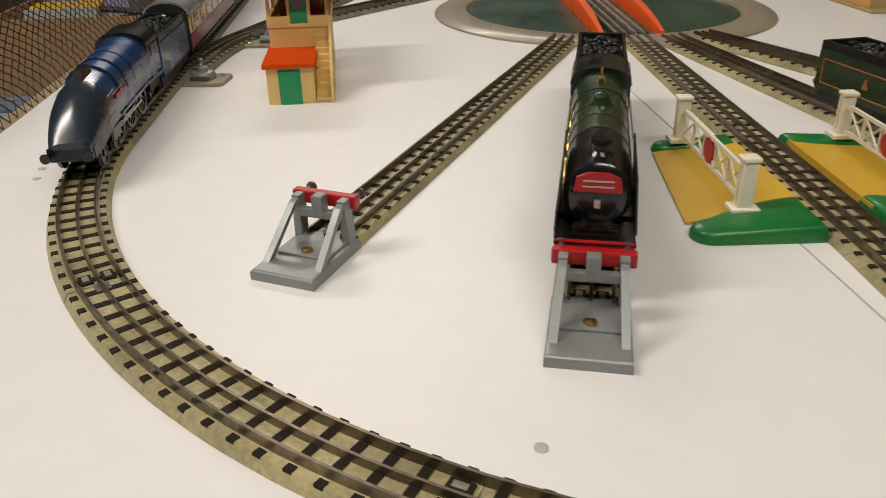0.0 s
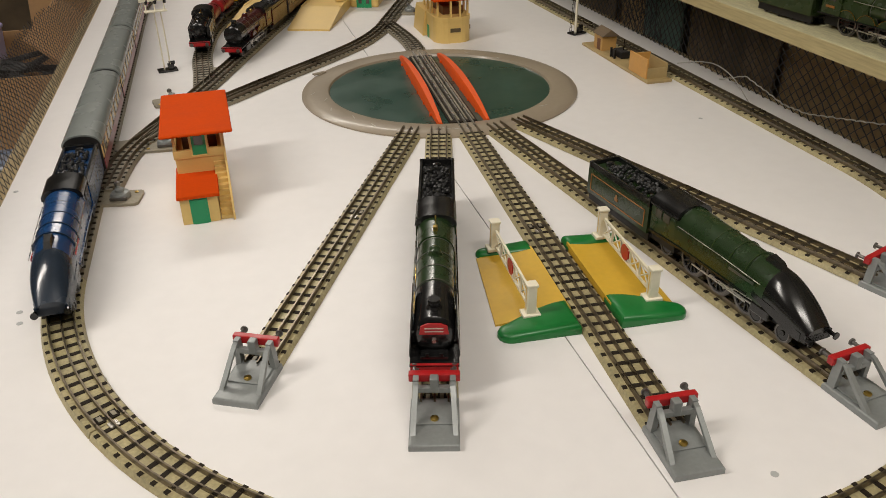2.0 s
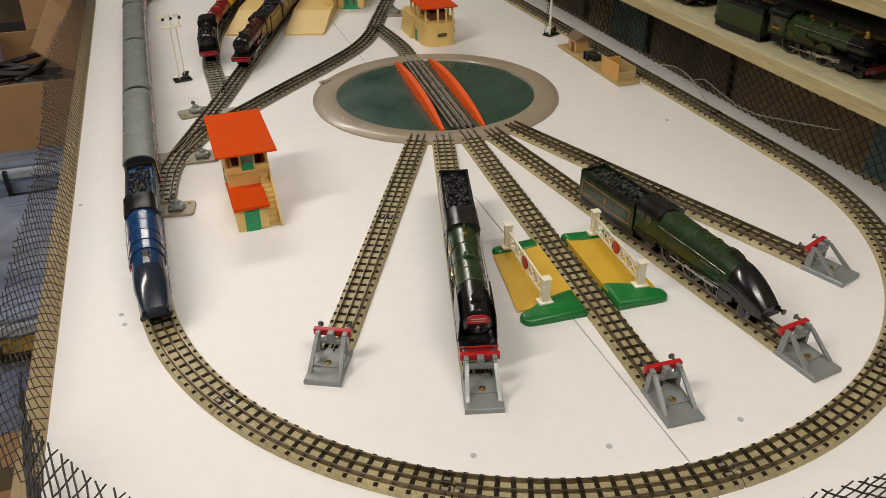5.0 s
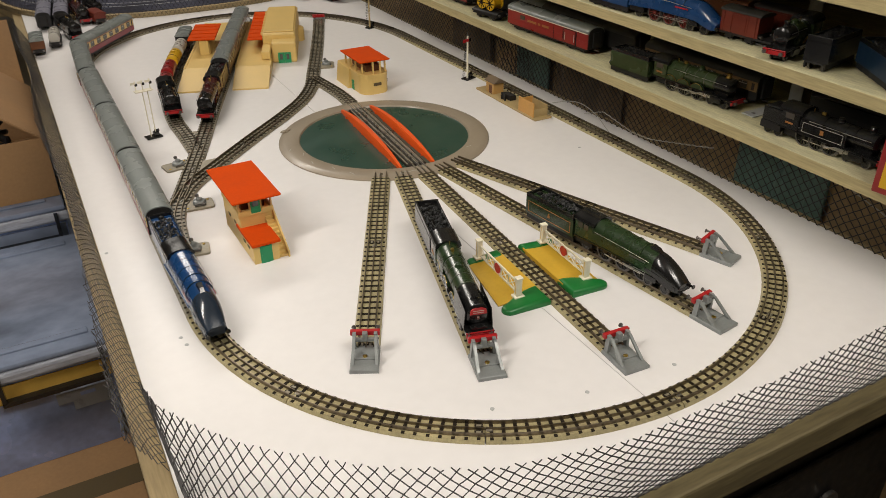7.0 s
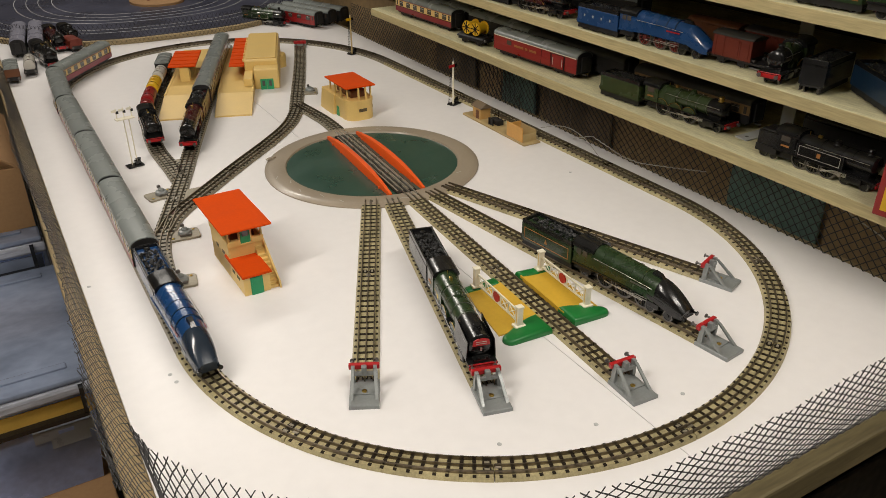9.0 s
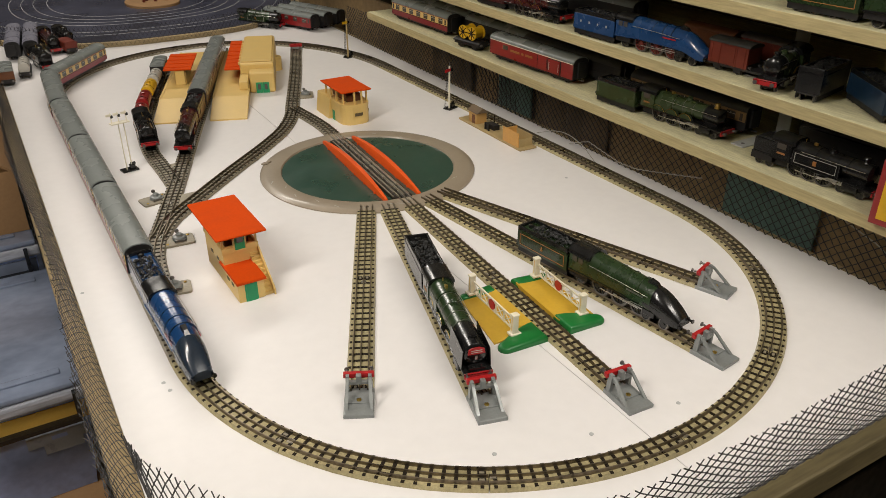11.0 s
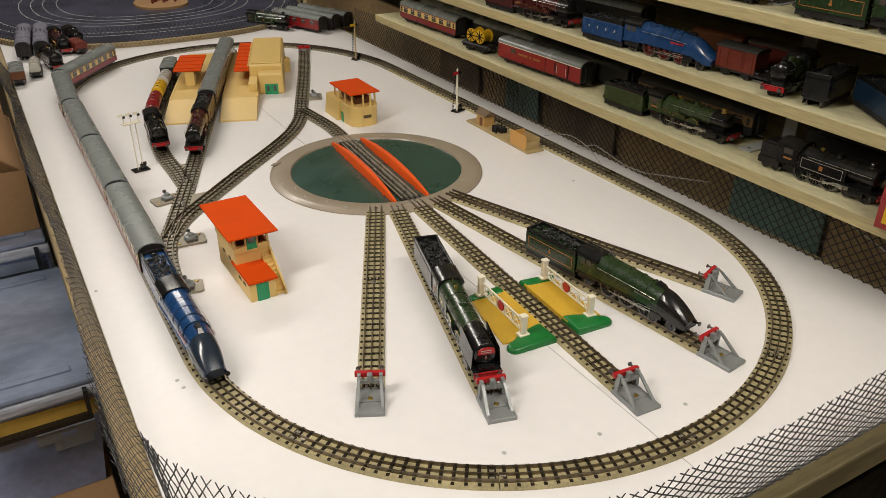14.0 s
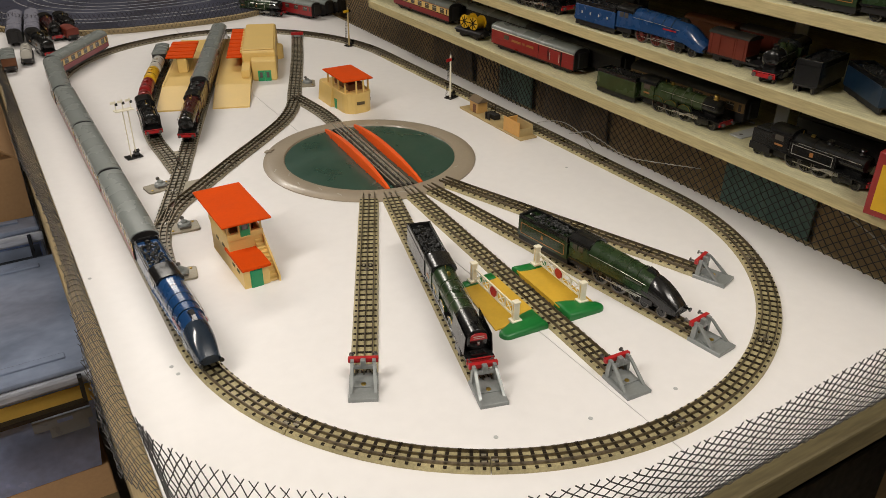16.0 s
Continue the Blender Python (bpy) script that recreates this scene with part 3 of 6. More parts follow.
def bank(inner, outer, y_edge, y_in, y_out, h):
    """A sloped green bank from the track edge to a rounded outer end; y_edge is its outside, y_in and y_out its road side."""
    d = 1 if outer > inner else -1
    out = [(inner, y_edge)]
    r = abs(y_out - y_edge) / 2
    cy = (y_out + y_edge) / 2
    sy = 1 if y_edge > y_out else -1
    out += [(outer - d * r + d * r * math.sin(t), cy + sy * r * math.cos(t)) for t in np.linspace(0, math.pi, 9)]
    for k in range(1, 7):
        u = k / 6
        out.append((outer - d * r + (inner - outer + d * r) * u, y_out + (y_in - y_out) * math.sin(u * math.pi / 2)))
    if d * sy > 0:
        out = out[::-1]
    bm = prism(out, 0.0002, h, 0.0052)
    for v in bm.verts:
        far = max(0.0, min(1.0, (v.co.x - inner) / (outer - inner)))
        v.co.z *= 1 - 0.42 * far ** 1.6
    return bm


for sg, x0, x1 in ((-1, -0.074, -0.0158), (1, 0.0158, 0.066)):
    part("roadway", loft([[(x0, -0.046, 0.0003), (x1, -0.046, 0.0003), (x1, -0.046, 0.0075 if sg < 0 else 0.0015), (x0, -0.046, 0.0015 if sg < 0 else 0.0075)], [(x0 + 0.010 * (sg < 0), 0.052, 0.0003), (x1, 0.052, 0.0003), (x1, 0.052, 0.0075 if sg < 0 else 0.0015), (x0 + 0.010 * (sg < 0), 0.052, 0.0015 if sg < 0 else 0.0075)]]), "road_yellow", crossing, "yellow painted roadway")
    part("bank", bank(0.0156 * sg, x0 - 0.002 if sg < 0 else x1 + 0.004, -0.069, -0.034, -0.050, 0.0100), "grass", crossing, "glossy green bank", True)
    part("bank", bank(0.0156 * sg, x0 + 0.011 if sg < 0 else x1 + 0.001, 0.064, 0.046, 0.052, 0.0088), "grass", crossing, "glossy green bank", True)


def gate(x):
    th = part("gate", boxes((x - 0.0009, x + 0.0009, -0.040, 0.050, 0.011, 0.0128), (x - 0.0009, x + 0.0009, -0.040, 0.050, 0.0255, 0.0275)), "white", crossing, "ivory plastic gate")
    for k in range(5):
        y0, y1 = -0.040 + 0.018 * k, -0.040 + 0.018 * (k + 1)
        part("stile", box(x - 0.0008, x + 0.0008, y0 - 0.0006, y0 + 0.0006, 0.012, 0.027), "white", th)
        part("diagonal", rod([(x, y0, 0.0125), (x, y1, 0.026)], 0.0007, 4), "white", th)
        part("diagonal", rod([(x, y1, 0.0125), (x, y0, 0.026)], 0.0007, 4), "white", th)
    part("target", lathe([(0.0068, -0.0011), (0.0068, 0.0011)], 20, "X"), "red", th, "red disc", m=pose(x, 0.005, 0.0192))
    for y in (-0.046, 0.055):
        part("post_foot", box(x - 0.0068, x + 0.0068, y - 0.0055, y + 0.0055, 0.0068, 0.0096, 0.0006), "white", crossing)
        post = part("gate_post", box(x - 0.0036, x + 0.0036, y - 0.0032, y + 0.0032, 0.009, 0.0325, 0.0006), "white", crossing)
        part("post_cap", box(x - 0.0045, x + 0.0045, y - 0.0041, y + 0.0041, 0.0322, 0.0345, 0.0007), "white", post)
        part("post_groove", box(x - 0.0038, x + 0.0038, y - 0.0007, y + 0.0007, 0.012, 0.031), "coach_cream", post)


gate(-0.0475)
gate(0.0485)


# ---- signal boxes ----
def signal_box_tall(m):
    """x across the front, y towards the back; front corner at the origin."""
    th = thing("signal_box", "tall cream signal box with orange roofs and green doors", "signal box", m)
    part("lower_wall", box(0.0, 0.034, 0.0, 0.128, 0.0, 0.027, 0.0006), "cream", th)
    tower = part("upper_wall", box(0.0, 0.046, 0.050, 0.128, 0.0, 0.047, 0.0006), "cream", th)
    part("low_roof", prism([(-0.002, -0.004), (0.036, -0.004), (0.036, 0.050), (0.016, 0.050), (0.013, 0.066), (-0.002, 0.066)], 0.027, 0.0305, 0.0006), "roof_orange", th, "orange lower roof")
    part("door_frame", box(0.0085, 0.0245, -0.0006, 0.001, 0.0, 0.0262), "door_green", th, "green door frame")
    part("door", box(0.0105, 0.0225, -0.0012, 0.0, 0.0, 0.0245), "door_green", th, "green door")
    part("upper_floor", box(-0.001, 0.047, 0.049, 0.129, 0.045, 0.048, 0.0006), "cream", th)
    for px, py in ((0.001, 0.052), (0.045, 0.052), (0.001, 0.126), (0.045, 0.126), (0.001, 0.09), (0.045, 0.09), (0.024, 0.126), (0.016, 0.052), (0.031, 0.052)):
        part("post", box(px - 0.0013, px + 0.0013, py - 0.0013, py + 0.0013, 0.047, 0.0715), "cream", th)
    part("upper_door", box(0.017, 0.030, 0.050, 0.053, 0.048, 0.0705), "door_green", th, "green upper door")
    part("door_pane", box(0.0195, 0.0275, 0.0490, 0.0502, 0.058, 0.067), "glass_dark", th)
    part("inner_core", box(0.008, 0.040, 0.066, 0.122, 0.047, 0.062), "wood_brown", th, "brown interior frame")
    part("sill_rail", boxes((-0.001, 0.016, 0.049, 0.053, 0.047, 0.0535), (0.031, 0.047, 0.049, 0.053, 0.047, 0.0535), (-0.001, 0.002, 0.05, 0.128, 0.047, 0.0535), (0.044, 0.047, 0.05, 0.128, 0.047, 0.0535), (-0.001, 0.047, 0.125, 0.129, 0.047, 0.0535)), "cream", th)
    part("top_roof", box(-0.010, 0.056, 0.036, 0.162, 0.0715, 0.0745, 0.0012), "roof_orange", th, "flat orange roof")
    for k in range(11):
        y = 0.002 + k * 0.0052
        part("step", box(0.0345, 0.0455, y, y + 0.0056, 0.0, 0.0035 + 0.0040 * k, 0.0003), "cream", th)
    part("stair_wall", loft([[(0.0452, -0.002, 0), (0.0472, -0.002, 0), (0.0472, -0.002, 0.008), (0.0452, -0.002, 0.008)], [(0.0452, 0.052, 0), (0.0472, 0.052, 0), (0.0472, 0.052, 0.051), (0.0452, 0.052, 0.051)]]), "cream", th)
    for y in (0.020, 0.038, 0.075, 0.10):
        z = 0.018 if y < 0.05 else 0.030
        part("side_window", box(-0.0006, 0.0006, y - 0.0045, y + 0.0045, z - 0.002, z + 0.002), "cream_dark", th)


signal_box_tall(pose(-0.3285, -0.307, 0, 0, 0, 1))


def signal_box_round(m):
    """Longer axis along y; the rounded end at low y, a sloping stair wall on its low x side."""
    th = thing("signal_box", "low cream rounded signal box with flat orange roof", "signal box", m)
    plan = [(0.024, 0.052), (-0.018, 0.066), (-0.037, 0.066), (-0.037, -0.034)] + [(-0.016 + 0.021 * math.cos(radians(a)), -0.040 + 0.023 * math.sin(radians(a))) for a in (185, 205, 225, 245, 265)] + [(0.003 + 0.021 * math.cos(radians(a)), -0.040 + 0.023 * math.sin(radians(a))) for a in (275, 295, 315, 335, 355)]
    part("wall", prism(plan, 0.0, 0.036, 0.0006), "cream", th)
    part("parapet", prism([(x * 1.02, y * 1.015) for x, y in plan], 0.0345, 0.041), "cream", th)
    part("stair_wall", loft([[(-0.0445, 0.000, 0.0), (-0.0372, 0.000, 0.0), (-0.0372, 0.000, 0.040), (-0.0395, 0.000, 0.040)], [(-0.0445, 0.064, 0.0), (-0.0372, 0.064, 0.0), (-0.0372, 0.064, 0.040), (-0.0395, 0.064, 0.040)]]), "cream", th, "sloping cream side wall")
    part("inner_core", box(-0.020, 0.013, -0.040, 0.030, 0.041, 0.054), "wood_brown", th, "brown interior frame")
    for x, y in ((0.020, 0.040), (-0.030, 0.040), (-0.032, 0.010), (0.021, 0.010), (-0.033, -0.020), (0.021, -0.020), (-0.030, -0.045), (0.019, -0.048), (-0.012, -0.059), (0.003, -0.060)):
        part("post", box(x - 0.0015, x + 0.0015, y - 0.0015, y + 0.0015, 0.040, 0.0655), "cream", th)
    part("roof", box(-0.040, 0.026, -0.060, 0.046, 0.0650, 0.0685, 0.0022), "roof_orange", th, "flat orange roof")
    part("door", box(-0.0380, -0.0366, -0.016, -0.006, 0.0, 0.020), "door_green", th, "green door")
    part("window", box(-0.014, 0.003, -0.0640, -0.058, 0.0175, 0.0235), "cream_dark", th)
    part("window", box(0.0205, 0.0245, -0.046, -0.034, 0.017, 0.0235), "cream_dark", th)


signal_box_round(pose(0.0945, 0.290, 0, 0, 0, 0))

# ---- station ----
STN = pose(-0.195, 0.387, 0, 0, 0, -20.5)
ca, sa = math.cos(radians(20.5)), math.sin(radians(20.5))


def platform(x0, x1, y0, y1, ramp, label):
    th = thing("platform", label, "platform", STN, "station platforms")
    part("slab", loft([[(x0, y0, 0), (x1, y0, 0), (x1, y0, 0.003), (x0, y0, 0.003)], [(x0, y0 + ramp, 0), (x1, y0 + ramp, 0), (x1, y0 + ramp, 0.0185), (x0, y0 + ramp, 0.0185)], [(x0, y1, 0), (x1, y1, 0), (x1, y1, 0.0185), (x0, y1, 0.0185)]]), "cream", th)
    part("edging", boxes((x0 - 0.0008, x0 + 0.004, y0 + ramp, y1, 0.0165, 0.0193), (x1 - 0.004, x1 + 0.0008, y0 + ramp, y1, 0.0165, 0.0193)), "cream", th)
    return th


platform(-0.084, -0.022, 0.018, 0.52, 0.11, "cream plastic island platform with a sloping ramp")
platform(0.026, 0.100, 0.019, 0.52, 0.105, "cream plastic station platform with a sloping ramp")
canopy = thing("platform_canopy", "orange ribbed canopy on a cream shelter", "canopy", STN)
part("shelter", box(-0.062, -0.038, 0.235, 0.33, 0.0186, 0.0512, 0.0008), "cream", canopy)
part("column", box(-0.060, -0.040, 0.228, 0.234, 0.0186, 0.0512, 0.0005), "cream", canopy)
part("roof", box(-0.084, -0.024, 0.225, 0.365, 0.051, 0.0545, 0.0012), "roof_orange", canopy)
for k in range(4):
    part("rib", box(-0.084, -0.024, 0.240 + 0.032 * k, 0.244 + 0.032 * k, 0.0542, 0.0560, 0.0006), "roof_orange", canopy)
station = thing("station_building", "cream plastic station building with green doors and orange canopy", "station", STN)
part("block", box(0.1005, 0.156, 0.20, 0.50, 0.0, 0.046, 0.004), "cream", station)
part("upper_block", box(0.080, 0.155, 0.235, 0.50, 0.0186, 0.058, 0.004), "cream", station)
part("front_block", box(0.080, 0.099, 0.165, 0.236, 0.0186, 0.036, 0.0015), "cream", station)
part("roof_slab", box(0.084, 0.151, 0.245, 0.49, 0.058, 0.0605, 0.0015), "cream", station)
for k in range(9):
    part("rafter_end", box(0.076, 0.081, 0.255 + 0.026 * k, 0.262 + 0.026 * k, 0.050, 0.055), "cream", station)
part("canopy", box(0.046, 0.080, 0.235, 0.50, 0.044, 0.0472, 0.001), "roof_orange", station, "orange ribbed canopy")
for k in range(7):
    part("canopy_rib", box(0.046, 0.080, 0.25 + 0.035 * k, 0.253 + 0.035 * k, 0.0470, 0.0486), "roof_orange", station)
for x0 in (0.114, 0.1285):
    d = part("door", box(x0, x0 + 0.014, 0.1985, 0.2005, 0.0, 0.0235), "door_green", station, "green door with dark pane")
    part("pane", box(x0 + 0.004, x0 + 0.010, 0.1978, 0.199, 0.008, 0.020), "glass_dark", d)
part("bay", lathe([(0.016, 0), (0.016, 0.030), (0.013, 0.033)], 24), "cream", station, m=pose(0.154, 0.39, 0))


# ---- signals ----
def signal(m, label, h, arms, post="white", double=False):
    th = thing("railway_signal", label, "signal", m, "signals")
    part("base", box(-0.014, 0.014, -0.009, 0.009, 0, 0.003, 0.0008), "black", th)
    part("lever_box", boxes((0.001, 0.010, -0.004, 0.004, 0.003, 0.010), (0.003, 0.012, -0.001, 0.001, 0.009, 0.014), bevel=0.0005), "black", th)
    part("post", lathe([(0.0022 if not double else 0.0011, 0.003), (0.0018 if not double else 0.001, h)], 10), post, th, m=pose(-0.004, 0, 0))
    if double:
        part("post", lathe([(0.0011, 0.003), (0.001, h)], 10), post, th, m=pose(0.005, 0, 0))
        part("platform", box(-0.017, 0.014, -0.006, 0.006, h, h + 0.0018), post, th)
        for x in (-0.014, -0.002, 0.011):
            part("doll", lathe([(0.0010, h), (0.0008, h + 0.020)], 8), post, th, m=pose(x, 0, 0))
            part("arm", boxes((x - 0.008, x + 0.001, -0.0016, -0.0008, h + 0.0145, h + 0.0185)), "white", th)
            part("lamp", box(x - 0.0005, x + 0.0035, -0.002, 0.002, h + 0.011, h + 0.015), "black", th)
        return th
    part("finial", lathe([(0.0022, h), (0.0012, h + 0.002), (0.0004, h + 0.008)], 8), "steel_dark", th, m=pose(-0.004, 0, 0))
    for z, mt in arms:
        part("arm", box(-0.021, -0.003, -0.0028, -0.0018, z - 0.003, z + 0.003), mt, th)
        part("spectacle", box(-0.003, 0.004, -0.003, -0.0018, z - 0.004, z + 0.003, 0.0006), "black", th)
    for sg in (-1, 1):
        part("ladder_rail", rod([(-0.009 + sg * 0.0018, 0.007, 0.003), (-0.006 + sg * 0.0018, 0.0025, h * 0.85)], 0.0004, 4), "black", th)
    part("ladder_rungs", boxes(*[(-0.0105, -0.005, 0.007 - 0.0045 * k / 12, 0.0075 - 0.0045 * k / 12, 0.004 + h * 0.82 * k / 12, 0.0048 + h * 0.82 * k / 12) for k in range(12)]), "black", th)
    return th


signal(pose(-0.357, 0.212, 0, 0, 0, 10), "ivory double-post junction signal on a black base", 0.086, [], "white", True)
signal(pose(0.298, 0.220, 0, 0, 0, 20), "white railway signal with a red arm and black ladder", 0.092, [(0.084, "red")], "white")
signal(pose(0.290, 0.712, 0, 0, 0, 20), "tall tan-posted railway signal with a yellow arm", 0.100, [(0.090, "yellow")], "tan_base")

# ---- lineside huts ----
huts = thing("lineside_huts", "tan card lineside base with hut, coal stage and shed", "trackside huts", pose(0.296, 0.047, 0))
part("base", box(-0.019, 0.019, -0.108, 0.106, 0.0, 0.004, 0.001), "tan_base", huts)
hut = part("hut", box(-0.012, 0.012, 0.050, 0.078, 0.004, 0.027, 0.0005), "tan_wood", huts, "small tan hut")
part("hut_roof", loft([[(-0.014, 0.046, 0.026), (0.014, 0.046, 0.026), (0.0, 0.046, 0.036)], [(-0.014, 0.082, 0.026), (0.014, 0.082, 0.026), (0.0, 0.082, 0.036)]]), "scrim", hut, "dark pitched roof")
part("hut_door", box(-0.0125, -0.0118, 0.056, 0.066, 0.004, 0.021), "wood_brown", hut)
part("stage", box(-0.004, 0.010, 0.0, 0.028, 0.004, 0.014, 0.001), "black_matt", huts, "small black coal stage")
part("ladder", boxes((-0.011, -0.010, 0.006, 0.020, 0.004, 0.016), (-0.013, -0.010, 0.006, 0.008, 0.004, 0.018), (-0.013, -0.010, 0.018, 0.020, 0.004, 0.018)), "black_matt", huts)
part("post", lathe([(0.0008, 0.004), (0.0008, 0.030)], 8), "black", huts, m=pose(0.006, 0.014, 0))
part("shed_wall", box(-0.017, -0.0145, -0.098, -0.048, 0.004, 0.031, 0.0006), "tan_card", huts, "orange card shed side")
part("shed_wall", box(-0.0145, 0.015, -0.0505, -0.048, 0.004, 0.027), "tan_card", huts)
part("shed_wall", box(0.0135, 0.0155, -0.098, -0.0505, 0.004, 0.024), "tan_base", huts)
part("shed_end", box(-0.0145, 0.0135, -0.098, -0.096, 0.004, 0.018), "tan_base", huts)


# ---- rolling stock: x forward, z from the rail top ----
WHEELS = {}


def closed_ring(profile, n=24):
    """A ring about the y axis, of a closed (radius, y) outline."""
    bm = bmesh.new()
    rings = []
    for r, h in profile:
        rings.append([bm.verts.new((r * math.sin(2 * math.pi * k / n), h, r * math.cos(2 * math.pi * k / n))) for k in range(n)])
    for a, b in zip(rings, rings[1:] + rings[:1]):
        for k in range(n):
            bm.faces.new((a[k], a[(k + 1) % n], b[(k + 1) % n], b[k]))
    bmesh.ops.recalc_face_normals(bm, faces=bm.faces[:])
    return bm


def spoked_web(r, spokes):
    """Hub, spokes and rim cut from one plate."""
    bm = bmesh.new()
    pitch = 2 * math.pi / spokes
    angles = [pitch * k + d * pitch * 0.15 for k in range(spokes) for d in (-1, 1)]
    rings = [[bm.verts.new((q * math.sin(a), -0.0007, q * math.cos(a))) for a in angles] for q in (r * 0.26, r * 0.80, r * 0.90)]
    n = len(angles)
    bm.faces.new(rings[0])
    for k in range(n):
        j = (k + 1) % n
        if k % 2 == 0:
            bm.faces.new((rings[0][k], rings[0][j], rings[1][j], rings[1][k]))
        bm.faces.new((rings[1][k], rings[1][j], rings[2][j], rings[2][k]))
    out = bmesh.ops.extrude_face_region(bm, geom=bm.faces[:])
    bmesh.ops.translate(bm, vec=(0, 0.0015, 0), verts=[v for v in out["geom"] if isinstance(v, bmesh.types.BMVert)])
    bmesh.ops.recalc_face_normals(bm, faces=bm.faces[:])
    return bm


def wheel_mesh(r, spokes, mat):
    """The web of a wheel and the tyre round it, as two meshes."""
    if (r, spokes, mat) in WHEELS:
        return WHEELS[(r, spokes, mat)]
    if spokes:
        web = spoked_web(r, spokes)
    else:
        web = lathe([(r * 0.3, -0.0014), (r * 0.3, -0.0006), (r * 0.75, -0.0004), (r * 0.90, -0.0007), (r * 0.90, 0.0008)], 16, "Y")
    tyre = closed_ring([(r, -0.0011), (r, 0.0006), (r * 1.10, 0.0007), (r * 1.10, 0.0013), (r * 0.86, 0.0013), (r * 0.86, -0.0011)], 22)
    pair = []
    for name, bm in (("wheel", web), ("tyre", tyre)):
        me = bpy.data.meshes.new(name)
        bm.normal_update()
        bm.to_mesh(me)
        bm.free()
        pair.append(me)
    WHEELS[(r, spokes, mat)] = pair
    return pair


def wheels(parent, xs, r, mat="black", spokes=0, y=0.0090):
    web, tyre = wheel_mesh(r, spokes, mat)
    deep = parent.parent is not None
    for x in xs:
        for sg in (-1, 1):
            m = pose(x, sg * y, r, 0, 0, 0 if sg < 0 else 180)
            w = part_mesh("wheel", web, mat, parent, m=m)
            if deep:
                part_mesh("tyre", tyre, "steel_tyre", parent, m=m)
            else:
                part_mesh("tyre", tyre, "steel_tyre", w, "worn bright steel tyre")


def buffers(parent, x, d=1, mat="steel_dark", z=0.0135, beam="red", w=0.0155):
    part("buffer_beam", box(min(x - 0.002 * d, x), max(x - 0.002 * d, x), -w, w, z - 0.0035, z + 0.0035, 0.0004), beam, parent, "red buffer beam" if beam == "red" else "")
    for sg in (-1, 1):
        part("buffer", lathe([(0.0014, 0), (0.0014, 0.0035), (0.0027, 0.0037), (0.0027, 0.0048)], 12, "X"), mat, parent, m=pose(x, sg * 0.0112, z, 0, 0, 0 if d > 0 else 180))


def arch(x, w, z0, zs, zt, n=10, power=2.0):
    """A body section: straight sides to zs, then an arched top to zt."""
    ring = [(x, -w, z0)]
    for k in range(n + 1):
        a = math.pi * (1 - k / n)
        c, s = math.cos(a), math.sin(a)
        e = 2 / power
        ring.append((x, w * math.copysign(abs(c) ** e, c), zs + (zt - zs) * abs(s) ** e))
    ring.append((x, w, z0))
    return ring


def rods(th, xs, r, y=0.0112):
    for sg in (-1, 1):
        part("coupling_rod", box(xs[0], xs[-1], sg * y - 0.0005, sg * y + 0.0005, r - 0.0042, r - 0.0031), "silver", th, "bright coupling rod")


